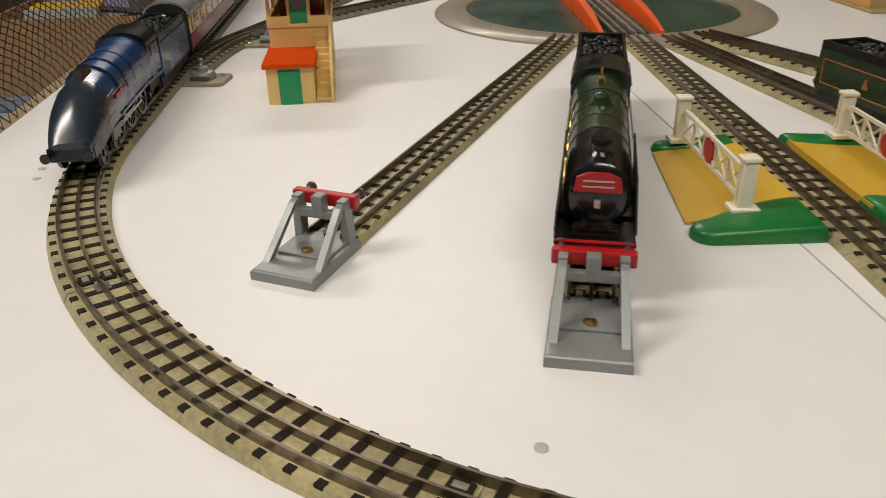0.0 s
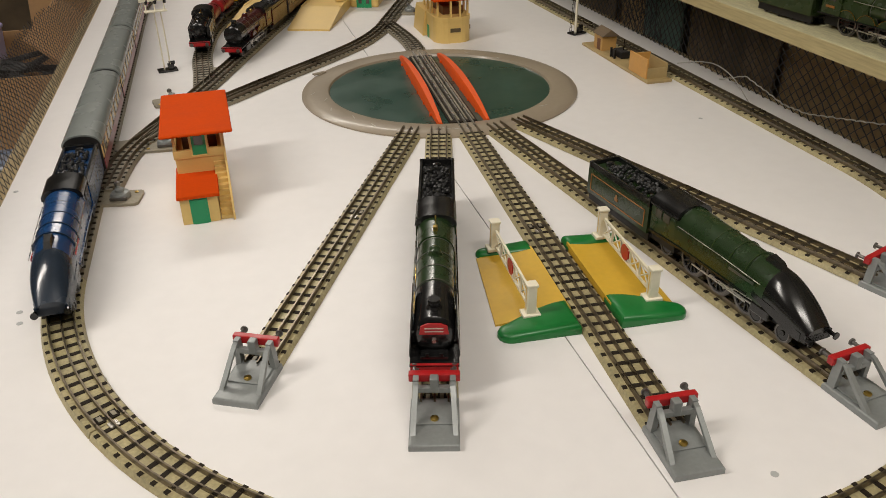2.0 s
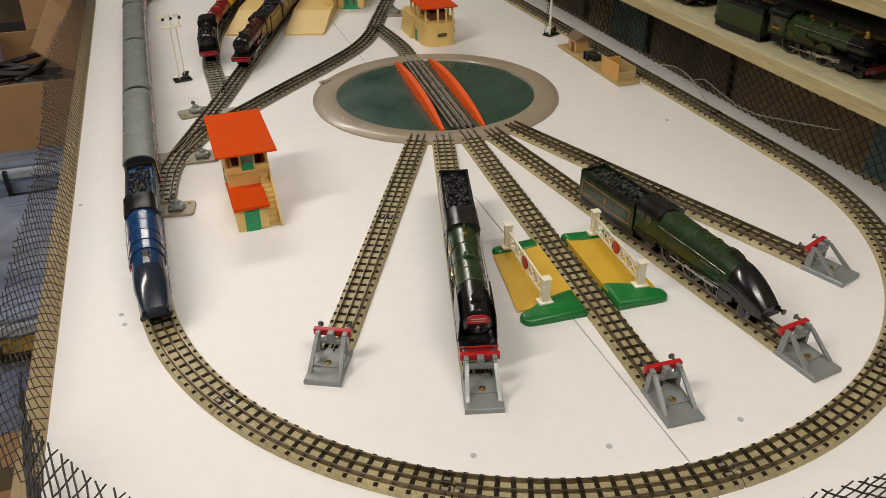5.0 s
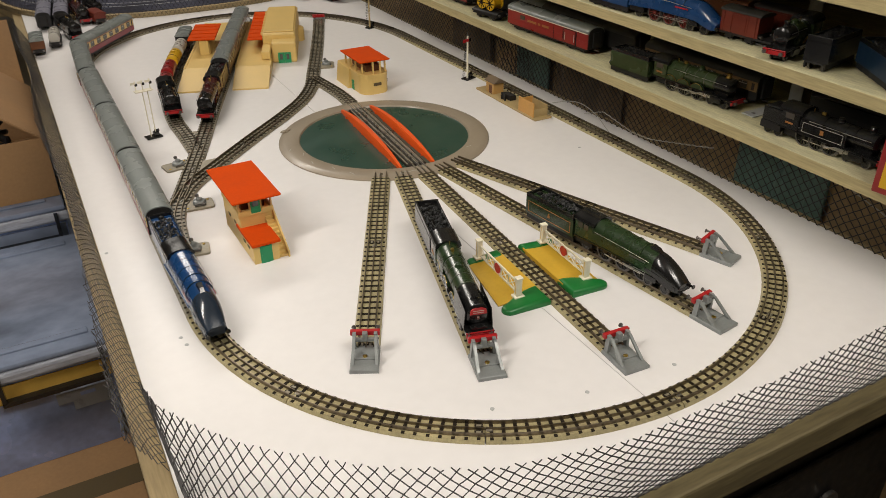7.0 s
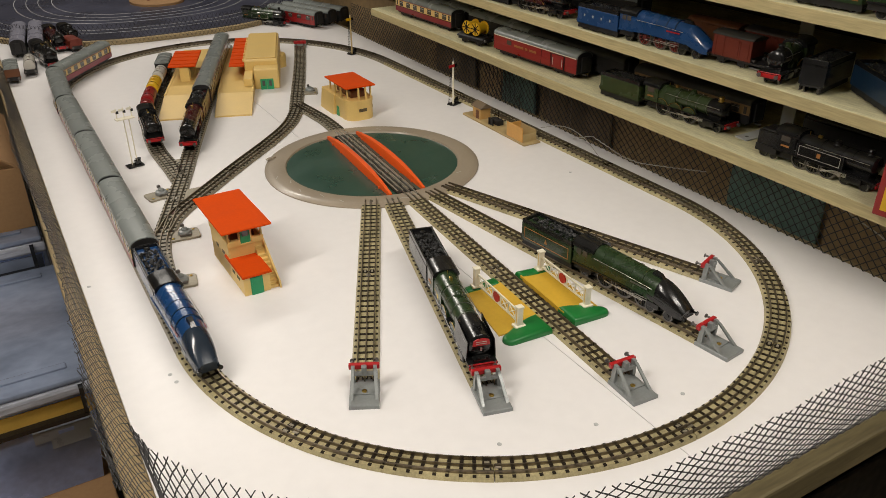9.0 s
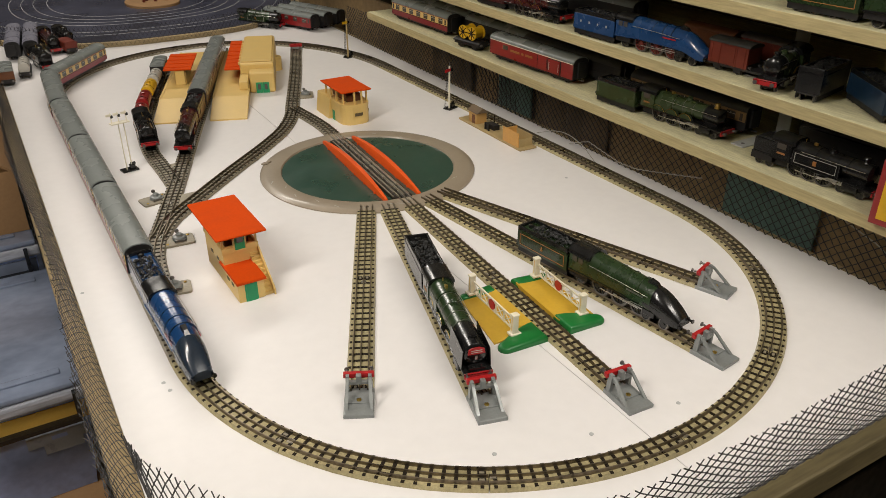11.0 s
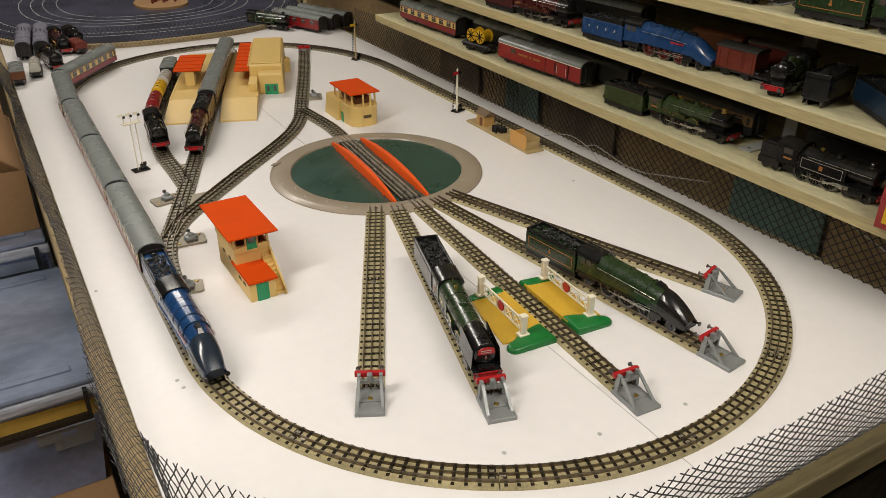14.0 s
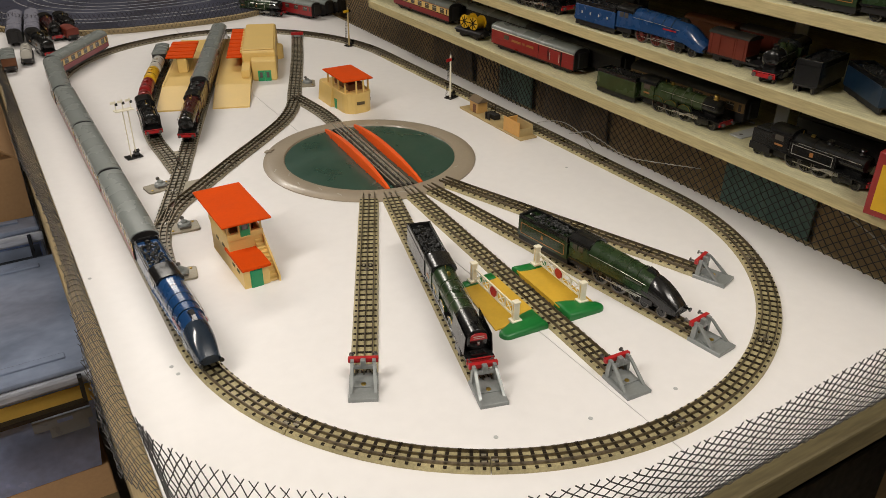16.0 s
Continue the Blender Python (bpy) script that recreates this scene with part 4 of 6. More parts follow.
def tender(m, mat, label, length=0.088, lined=True, h=0.0385, group=""):
    th = thing("tender", label, "tender", m, group)
    L = length
    w = 0.0160
    part("body", loft([arch(-L / 2, w, 0.011, h - 0.004, h - 0.001, 6, 4), arch(L / 2, w, 0.011, h - 0.004, h - 0.001, 6, 4)]), mat, th)
    part("top_rail", boxes((-L / 2, L / 2, -w + 0.0005, -w + 0.0028, h - 0.003, h + 0.003), (-L / 2, L / 2, w - 0.0028, w - 0.0005, h - 0.003, h + 0.003), (-L / 2, -L / 2 + 0.003, -w, w, h - 0.003, h + 0.003), (L / 2 - 0.003, L / 2, -w, w, h - 0.004, h + 0.005), bevel=0.0005), "black" if mat != "black" else "black", th)
    bm = bmesh.new()
    rnd = random.Random(int(L * 10000) + len(label))
    for k in range(150):
        u, v = rnd.uniform(-L * 0.30, L * 0.42), rnd.uniform(-0.011, 0.011)
        q = bmesh.new()
        bmesh.ops.create_icosphere(q, subdivisions=1, radius=rnd.uniform(0.0011, 0.0025))
        for vv in q.verts:
            vv.co *= rnd.uniform(0.75, 1.15)
        merge(bm, q, Matrix.Translation((u, v, h + 0.0002 + rnd.uniform(0, 0.0016) + 0.002 * (1 - abs(v) / 0.011))))
    ob = part("coal", bm, "coal", th, "heaped black coal")
    ob["kind"] = "stuff"
    part("filler", lathe([(0.004, 0), (0.004, 0.003), (0.002, 0.004)], 14), "black", th, m=pose(-L * 0.39, 0, h - 0.001))
    part("frame", boxes((-L / 2, L / 2, -0.0135, -0.0118, 0.003, 0.0115), (-L / 2, L / 2, 0.0118, 0.0135, 0.003, 0.0115), (-L / 2, L / 2, -0.0118, 0.0118, 0.009, 0.0112)), "black_matt", th)
    wheels(th, [-L * 0.38, -L * 0.13, L * 0.13, L * 0.38], 0.0065)
    if lined:
        for sg in (-1, 1):
            y = sg * (w + 0.0002)
            a, b, c, d = -L / 2 + 0.005, L / 2 - 0.005, 0.0150, h - 0.0075
            part("lining", boxes((a, b, y - 0.0003, y + 0.0003, c, c + 0.0008), (a, b, y - 0.0003, y + 0.0003, d - 0.0008, d), (a, a + 0.0008, y - 0.0003, y + 0.0003, c, d), (b - 0.0008, b, y - 0.0003, y + 0.0003, c, d)), "gold", th, "orange lining")
            part("crest", boxes((-0.0022, 0.0022, y - 0.0003, y + 0.0003, 0.0205, 0.0235), (-0.001, 0.001, y - 0.0003, y + 0.0003, 0.0235, 0.0265)), "gold", th, "small gilt crest shape")
    buffers(th, -L / 2, -1, beam="black")
    return th


def streamliner(m, mat, label, front="black", group="", wheelmat="black", light_top=False):
    """A wedge-nosed streamlined engine about 17 cm long; origin under its middle."""
    th = thing("steam_locomotive", label, "locomotive", m, group)
    L = 0.168
    b, f = -L / 2, L / 2
    part("casing", loft([arch(b + 0.030, 0.0162, 0.0180, 0.030, 0.0475, 14, 2.25), arch(b + 0.055, 0.0160, 0.0190, 0.029, 0.0465, 14, 2.05), arch(f - 0.062, 0.0156, 0.0185, 0.027, 0.0448, 14, 1.95), arch(f - 0.040, 0.0152, 0.0165, 0.025, 0.0425, 14, 1.9)]), mat, th, "", True)
    secs = []
    for u in np.linspace(0, 1, 13):
        x = f - 0.0405 + 0.0395 * u
        secs.append(arch(x, 0.0153 - 0.0052 * u ** 2.4, 0.0185 - 0.0095 * min(1, u * 1.3), 0.025 - 0.0105 * u ** 1.3, 0.0426 - 0.0235 * u ** 1.5, 14, 1.9 + 0.5 * u))
    part("nose", loft(secs), front, th, "smooth wedge-shaped nose", True)
    for sg in (-1, 1):
        part("side_skirt", loft([[(f - 0.050, sg * 0.0148, 0.0205), (f - 0.050, sg * 0.0158, 0.0205), (f - 0.050, sg * 0.0158, 0.024), (f - 0.050, sg * 0.0148, 0.024)], [(f - 0.030, sg * 0.0145, 0.0155), (f - 0.030, sg * 0.0156, 0.0155), (f - 0.030, sg * 0.0156, 0.022), (f - 0.030, sg * 0.0145, 0.022)], [(f - 0.006, sg * 0.0108, 0.0085), (f - 0.006, sg * 0.0120, 0.0085), (f - 0.006, sg * 0.0120, 0.015), (f - 0.006, sg * 0.0108, 0.015)]]), front, th)
    part("chimney", loft([[(f - 0.056, -0.0042, 0.041), (f - 0.038, -0.0030, 0.041), (f - 0.038, 0.0030, 0.041), (f - 0.056, 0.0042, 0.041)], [(f - 0.053, -0.0030, 0.0478), (f - 0.043, -0.0022, 0.0465), (f - 0.043, 0.0022, 0.0465), (f - 0.053, 0.0030, 0.0478)]]), "black", th)
    for x in (b + 0.052, b + 0.071, b + 0.090, b + 0.107):
        part("boiler_band", loft([arch(x, 0.01605, 0.028, 0.0290, 0.0468 - 0.018 * (x - b - 0.05), 14, 2.03), arch(x + 0.0007, 0.01605, 0.028, 0.0290, 0.0468 - 0.018 * (x - b - 0.05), 14, 2.03)]), {"loco_green": "loco_green_light"}.get(mat, "blue_dark"), th)
    cab = part("cab", loft([arch(b, 0.0163, 0.016, 0.038, 0.0395, 12, 3), arch(b + 0.0305, 0.0163, 0.016, 0.034, 0.0475, 12, 2.3)], True), mat, th)
    part("cab_roof", loft([arch(b - 0.002, 0.0166, 0.0392, 0.0400, 0.0490, 12, 2.3), arch(b + 0.033, 0.0166, 0.0392, 0.0400, 0.0490, 12, 2.3)]), "black", th, "black cab roof", True)
    for sg in (-1, 1):
        for x in (b + 0.006, b + 0.016):
            part("cab_window", box(x, x + 0.0075, sg * 0.0167 - 0.0004, sg * 0.0167 + 0.0004, 0.0315, 0.0385), "glass_dark", cab)
        part("running_plate", loft([[(b, sg * 0.0150, 0.0155), (b, sg * 0.0176, 0.0155), (b, sg * 0.0176, 0.0180), (b, sg * 0.0150, 0.0180)], [(b + 0.05, sg * 0.0145, 0.0182), (b + 0.05, sg * 0.0170, 0.0182), (b + 0.05, sg * 0.0170, 0.0197), (b + 0.05, sg * 0.0145, 0.0197)], [(f - 0.055, sg * 0.0142, 0.0178), (f - 0.055, sg * 0.0164, 0.0178), (f - 0.055, sg * 0.0164, 0.0193), (f - 0.055, sg * 0.0142, 0.0193)]]), "black" if mat == "loco_green" else mat, th)
        part("cylinder", box(f - 0.050, f - 0.032, sg * 0.0122 - 0.003, sg * 0.0122 + 0.003, 0.0085, 0.0165, 0.0012), "black", th)
        part("name_plate", box(f - 0.075, f - 0.050, sg * 0.0158 - 0.0003, sg * 0.0158 + 0.0003, 0.0285, 0.0305), "steel_dark" if mat != "loco_blue" else "red", th)
        part("handrail", rod([(b + 0.034, sg * 0.0166, 0.0350), (0.0, sg * 0.0166, 0.0345), (f - 0.044, sg * 0.0160, 0.0325)], 0.0004, 4), "silver", th, "thin wire handrail")
        part("connecting_rod", box(-0.012, f - 0.045, sg * 0.0122 - 0.0005, sg * 0.0122 + 0.0005, 0.0112, 0.0121), "silver", th)
        part("valve_gear", rod([(f - 0.042, sg * 0.0128, 0.016), (0.016, sg * 0.0128, 0.0145), (0.004, sg * 0.0128, 0.009)], 0.0006, 5), "silver", th)
    part("chassis", boxes((b + 0.004, f - 0.014, -0.0065, 0.0065, 0.0055, 0.0175), (b, b + 0.030, -0.0135, 0.0135, 0.0085, 0.0165)), "black_matt", th)
    wheels(th, [-0.034, -0.004, 0.026], 0.0128, wheelmat, 12, y=0.0105)
    wheels(th, [f - 0.046, f - 0.020], 0.0066, "black", y=0.0112)
    wheels(th, [b + 0.016], 0.0072)
    rods(th, [-0.034, 0.026], 0.0128)
    th.matrix_world = m @ Matrix.Diagonal((1.0, 1.0, 1.03, 1.0))
    buffers(th, f - 0.001, 1, "black", 0.0125, beam=front, w=0.0115)
    return th


def steam_engine(m, mat, label, length=0.158, boiler_r=0.0128, deflectors=False, smokebox="black", wheelmat="black", cab_mat=None, drivers=3, group="", board=False, tank=False, dome="same", chimney_mat="black", bunker=False):
    """A conventional engine: frames, boiler, smokebox, cab, splashers, wheels, motion work and fittings."""
    th = thing("steam_locomotive", label, "locomotive", m, group)
    L = length
    b, f = -L / 2, L / 2
    zc = 0.0318
    cabmat = cab_mat or mat
    part("chassis", boxes((b + 0.003, f - 0.008, -0.0070, 0.0070, 0.0050, 0.0165), (f - 0.03, f - 0.002, -0.011, 0.011, 0.0105, 0.016)), "black_matt", th)
    part("running_plate", boxes((b, f - 0.024, -0.0168, 0.0168, 0.0165, 0.0180), (f - 0.024, f, -0.0160, 0.0160, 0.0150, 0.0166), bevel=0.0003), "black", th)
    x0, x1, x2 = b + 0.032, f - (0.056 if board else 0.038), f - 0.013
    part("firebox", loft([arch(x0 - 0.004, boiler_r + 0.0012, 0.018, zc, zc + boiler_r + 0.0013, 12, 2.2), arch(x0 + 0.030, boiler_r + 0.0006, 0.018, zc, zc + boiler_r + 0.0006, 12, 2.05)]), mat, th, "", True)
    part("boiler", lathe([(boiler_r, x0 + 0.028), (boiler_r * 0.97, x1)], 28, "X"), mat, th, "", True, m=pose(0, 0, zc))
    part("smokebox", lathe([(boiler_r * 0.985, x1), (boiler_r * 0.985, x2), (boiler_r * 0.9, x2 + 0.0012), (boiler_r * 0.55, x2 + 0.0026), (0.002, x2 + 0.003)], 28, "X"), smokebox, th, "black smokebox", True, m=pose(0, 0, zc))
    part("saddle", box(x1 + 0.002, x2 - 0.002, -0.008, 0.008, 0.016, 0.024), "black", th)
    for x in np.linspace(x0 + 0.032, x1 - 0.002, 4):
        part("boiler_band", lathe([(boiler_r * 1.012, -0.0004), (boiler_r * 1.012, 0.0004)], 28, "X"), "steel_dark" if mat != "black" else "black", th, m=pose(x, 0, zc))
    part("chimney", lathe([(0.0052, 0), (0.0037, 0.002), (0.0036, 0.0048), (0.0046, 0.0056), (0.0040, 0.0070), (0.0026, 0.0070)], 16), chimney_mat, th, m=pose(x2 - 0.011, 0, zc + boiler_r * 0.93))
    part("dome", lathe([(0.0056, 0), (0.0046, 0.002), (0.0043, 0.0042), (0.0026, 0.0058), (0.0006, 0.0062)], 16), mat if dome == "same" else dome, th, "", True, m=pose((x0 + x1) / 2 + 0.008, 0, zc + boiler_r * 0.93))
    part("safety_valve", boxes((x0 + 0.018, x0 + 0.023, -0.0018, 0.0018, zc + boiler_r, zc + boiler_r + 0.004), bevel=0.0006), "brass", th)
    part("whistle", rod([(x0 + 0.006, 0, zc + boiler_r), (x0 + 0.006, 0, zc + boiler_r + 0.005)], 0.0007, 6), "brass", th)
    cab = part("cab", boxes((b + 0.004, b + 0.030, -0.0160, -0.0150, 0.018, 0.040), (b + 0.004, b + 0.030, 0.0150, 0.0160, 0.018, 0.040), (b + 0.028, b + 0.030, -0.0155, 0.0155, 0.018, 0.045)), cabmat, th)
    part("cab_roof", loft([arch(b - 0.001, 0.0165, 0.0395, 0.0402, 0.0492, 12, 2.3), arch(b + 0.033, 0.0165, 0.0395, 0.0402, 0.0492, 12, 2.3)]), "black", th, "black cab roof", True)
    for sg in (-1, 1):
        part("cab_window", box(b + 0.009, b + 0.022, sg * 0.0161 - 0.0003, sg * 0.0161 + 0.0003, 0.0315, 0.0390), "glass_dark", cab)
        part("number_plate", box(b + 0.010, b + 0.022, sg * 0.0162 - 0.0003, sg * 0.0162 + 0.0003, 0.0245, 0.0268), "gold", cab)
        part("handrail", rod([(x0 + 0.01, sg * (boiler_r + 0.0014), zc + 0.004), (x2 - 0.002, sg * (boiler_r + 0.0012), zc + 0.004)], 0.0004, 4), "silver", th, "bright wire handrail")
        part("cylinder", box(f - 0.040, f - 0.020, sg * 0.0135 - 0.0034, sg * 0.0135 + 0.0034, 0.0065, 0.0160, 0.0014), "black" if not tank else "black", th)
        part("connecting_rod", box(b + 0.068, f - 0.036, sg * 0.0128 - 0.0006, sg * 0.0128 + 0.0006, 0.0102, 0.0117), "silver", th)
        part("valve_gear", rod([(f - 0.034, sg * 0.0136, 0.0155), (f - 0.060, sg * 0.0136, 0.0140), (f - 0.075, sg * 0.0136, 0.0085)], 0.0009, 6), "silver", th)
        part("slide_bar", box(f - 0.060, f - 0.038, sg * 0.0140 - 0.0005, sg * 0.0140 + 0.0005, 0.0128, 0.0140), "silver", th, "bright slide bar")
        part("crosshead", box(f - 0.052, f - 0.047, sg * 0.0144 - 0.0008, sg * 0.0144 + 0.0008, 0.0095, 0.0142, 0.0003), "silver", th)
        if deflectors:
            part("smoke_deflector", loft([[(x1 + 0.001, sg * 0.0158, 0.018), (x1 + 0.001, sg * 0.0166, 0.018), (x1 + 0.001, sg * 0.0150, 0.044), (x1 + 0.001, sg * 0.0142, 0.044)], [(f - 0.009, sg * 0.0158, 0.0166), (f - 0.009, sg * 0.0166, 0.0166), (f - 0.009, sg * 0.0150, 0.0400), (f - 0.009, sg * 0.0142, 0.0400)]]), "black", th, "black smoke deflector")
        if tank:
            part("side_tank", box(b + 0.032, b + 0.098, sg * 0.0135 - 0.0025, sg * 0.0135 + 0.0025, 0.018, 0.0355, 0.0008), mat, th)
            y = sg * 0.0161
            part("lining", boxes((b + 0.036, b + 0.094, y - 0.0002, y + 0.0002, 0.0205, 0.0210), (b + 0.036, b + 0.094, y - 0.0002, y + 0.0002, 0.0329, 0.0334), (b + 0.036, b + 0.0365, y - 0.0002, y + 0.0002, 0.0210, 0.0329), (b + 0.0935, b + 0.094, y - 0.0002, y + 0.0002, 0.0210, 0.0329)), "grey_white", th, "thin pale lining")
            part("crest", box(b + 0.062, b + 0.067, sg * 0.0162 - 0.0002, sg * 0.0162 + 0.0002, 0.0240, 0.0300), "gold", th, "small gilt crest shape")
    if bunker:
        part("bunker", box(b - 0.026, b + 0.005, -0.0160, 0.0160, 0.018, 0.0375, 0.001), mat, th)
        part("rear_frame", box(b - 0.027, b + 0.005, -0.0165, 0.0165, 0.0085, 0.018), "black_matt", th)
        wheels(th, [b - 0.018, b - 0.002], 0.0064)
        part("bunker_coal", box(b - 0.024, b + 0.002, -0.013, 0.013, 0.0370, 0.0395, 0.0012), "coal", th)
    rd = 0.0122
    xs = list(np.linspace(b + 0.038, f - 0.068, drivers))
    for x in xs:
        for sg in (-1, 1):
            rs = rd * 1.10
            a0 = math.asin((0.0180 - rd) / rs)
            edge = [(x + rs * math.cos(a), rd + rs * math.sin(a)) for a in np.linspace(a0, math.pi - a0, 11)]
            part("splasher", loft([[(u, sg * 0.0108, v) for u, v in edge], [(u, sg * 0.0146, v) for u, v in edge]]), mat if not tank else "black", th)
            part("splasher_beading", rod([(u, sg * 0.0147, v + 0.0002) for u, v in edge], 0.00045, 5), "steel_dark" if mat == "black" else "brass", th, "thin metal beading")
    wheels(th, xs, rd, wheelmat, 12, y=0.0108)
    wheels(th, [f - 0.044, f - 0.018], 0.0062)
    rods(th, [xs[0], xs[-1]], rd)
    buffers(th, f, 1)
    if board:
        hb = part("headboard", loft([[(x2 + 0.0034, -0.0095, 0.0345), (x2 + 0.0034, 0.0095, 0.0345), (x2 + 0.0034, 0.0085, 0.0405), (x2 + 0.0034, 0.004, 0.0425), (x2 + 0.0034, -0.004, 0.0425), (x2 + 0.0034, -0.0085, 0.0405)], [(x2 + 0.0046, -0.0095, 0.0345), (x2 + 0.0046, 0.0095, 0.0345), (x2 + 0.0046, 0.0085, 0.0405), (x2 + 0.0046, 0.004, 0.0425), (x2 + 0.0046, -0.004, 0.0425), (x2 + 0.0046, -0.0085, 0.0405)]]), "red", th, "red train headboard")
        for z in (0.0365, 0.0388):
            part("lettering_bar", box(x2 + 0.0046, x2 + 0.0049, -0.0060, 0.0060, z, z + 0.0006), "grey_white", hb)
        part("lamp_bracket", boxes((x2 + 0.003, x2 + 0.0042, -0.0012, 0.0012, 0.0275, 0.0310)), "silver", th)
        part("front_step", boxes((f - 0.012, f - 0.004, -0.009, 0.009, 0.0166, 0.0205), (f - 0.008, f - 0.003, -0.006, -0.003, 0.0205, 0.0235), (f - 0.008, f - 0.003, 0.003, 0.006, 0.0205, 0.0235), bevel=0.0006), "black", th)
    return th


COACH = {}


def coach(m, label, lower="crimson", upper="coach_cream", roof="roof_grey", length=0.226, nwin=7, group="", band="crimson", h=0.0445, windows=True, kind_cat="coach"):
    th = thing("railway_coach", label, kind_cat, m, group)
    L = length
    b, f = -L / 2, L / 2
    w = 0.0180
    part("lower_side", box(b, f, -w, w, 0.0105, 0.0225, 0.0004), lower, th, "crimson lower body" if lower == "crimson" else "")
    part("upper_side", box(b, f, -w + 0.0001, w - 0.0001, 0.0225, 0.0375, 0.0003), upper, th, "cream upper body" if upper == "coach_cream" else "")
    if band:
        part("cornice", box(b, f, -w - 0.0003, w + 0.0003, 0.0365, 0.0382, 0.0003), band, th)
        part("waist_line", box(b, f, -w - 0.0002, w + 0.0002, 0.0216, 0.0224), "black", th)
        part("waist_line", box(b, f, -w - 0.0002, w + 0.0002, 0.0226, 0.0231), "gold", th)
        part("top_line", box(b, f, -w - 0.00015, w + 0.00015, 0.0358, 0.0363), "gold", th)
    part("roof", loft([arch(b - 0.001, w + 0.0007, 0.0378, 0.0385, 0.0490, 14, 2.15), arch(f + 0.001, w + 0.0007, 0.0378, 0.0385, 0.0490, 14, 2.15)]), roof, th, "smooth grey metal roof" if roof == "roof_grey" else "", True)
    for k in range(5):
        part("roof_vent", lathe([(0.0016, 0), (0.0016, 0.0006), (0.0006, 0.0011)], 10), roof, th, m=pose(b + L * (k + 0.5) / 5, 0.004, 0.0483))
    for x, d in ((b, -1), (f, 1)):
        part("end_wall", loft([arch(x, w - 0.0006, 0.0108, 0.0370, 0.0476, 12, 2.2), arch(x + d * 0.0016, w - 0.0006, 0.0108, 0.0370, 0.0476, 12, 2.2)]), "black_matt", th, "matt black end")
        part("gangway", box(min(x, x + d * 0.0045), max(x, x + d * 0.0045), -0.0085, 0.0085, 0.0125, 0.0400, 0.0008), "black_matt", th)
        part("coupling", box(min(x, x + d * 0.010), max(x, x + d * 0.010), -0.0015, 0.0015, 0.0075, 0.0095), "steel_dark", th)
    if windows:
        key = (nwin, L)
        if key not in COACH:
            pane = bpy.data.meshes.new("window")
            bx = box(-0.0078, 0.0078, -0.0003, 0.0003, 0.0, 0.0108)
            bx.to_mesh(pane)
            bx.free()
            bar = bpy.data.meshes.new("ventilator_bar")
            bx = boxes((-0.0078, 0.0078, -0.0005, 0.0005, 0.0071, 0.0078), (-0.0004, 0.0004, -0.0005, 0.0005, 0.0078, 0.0108))
            bx.to_mesh(bar)
            bx.free()
            slim = bpy.data.meshes.new("door_window")
            bx = box(-0.0024, 0.0024, -0.0003, 0.0003, 0.0, 0.0105)
            bx.to_mesh(slim)
            bx.free()
            COACH[key] = (pane, bar, slim)
        pane, bar, slim = COACH[key]
        for sg in (-1, 1):
            y = sg * (w + 0.0001)
            for k in range(nwin):
                x = b + 0.026 + (L - 0.052) * k / (nwin - 1)
                p = part_mesh("window", pane, "glass_dark", th, m=pose(x, y, 0.0241))
                part_mesh("ventilator_bar", bar, "grey_white", p)
            for x in (b + 0.0075, f - 0.0075):
                part_mesh("door_window", slim, "glass_dark", th, m=pose(x, y, 0.0244))
    part("underframe", boxes((b + 0.003, f - 0.003, -0.0150, -0.0135, 0.0075, 0.0108), (b + 0.003, f - 0.003, 0.0135, 0.0150, 0.0075, 0.0108), (b + 0.075, f - 0.085, -0.0125, 0.0125, 0.0042, 0.0106)), "black_matt", th)
    for x in (b + 0.038, f - 0.038):
        bg = part("bogie", boxes((x - 0.024, x + 0.024, -0.0128, -0.0112, 0.0035, 0.0090), (x - 0.024, x + 0.024, 0.0112, 0.0128, 0.0035, 0.0090), (x - 0.006, x + 0.006, -0.0112, 0.0112, 0.0050, 0.0100)), "black_matt", th)
        wheels(bg, [x - 0.0165, x + 0.0165], 0.0062)
    return th


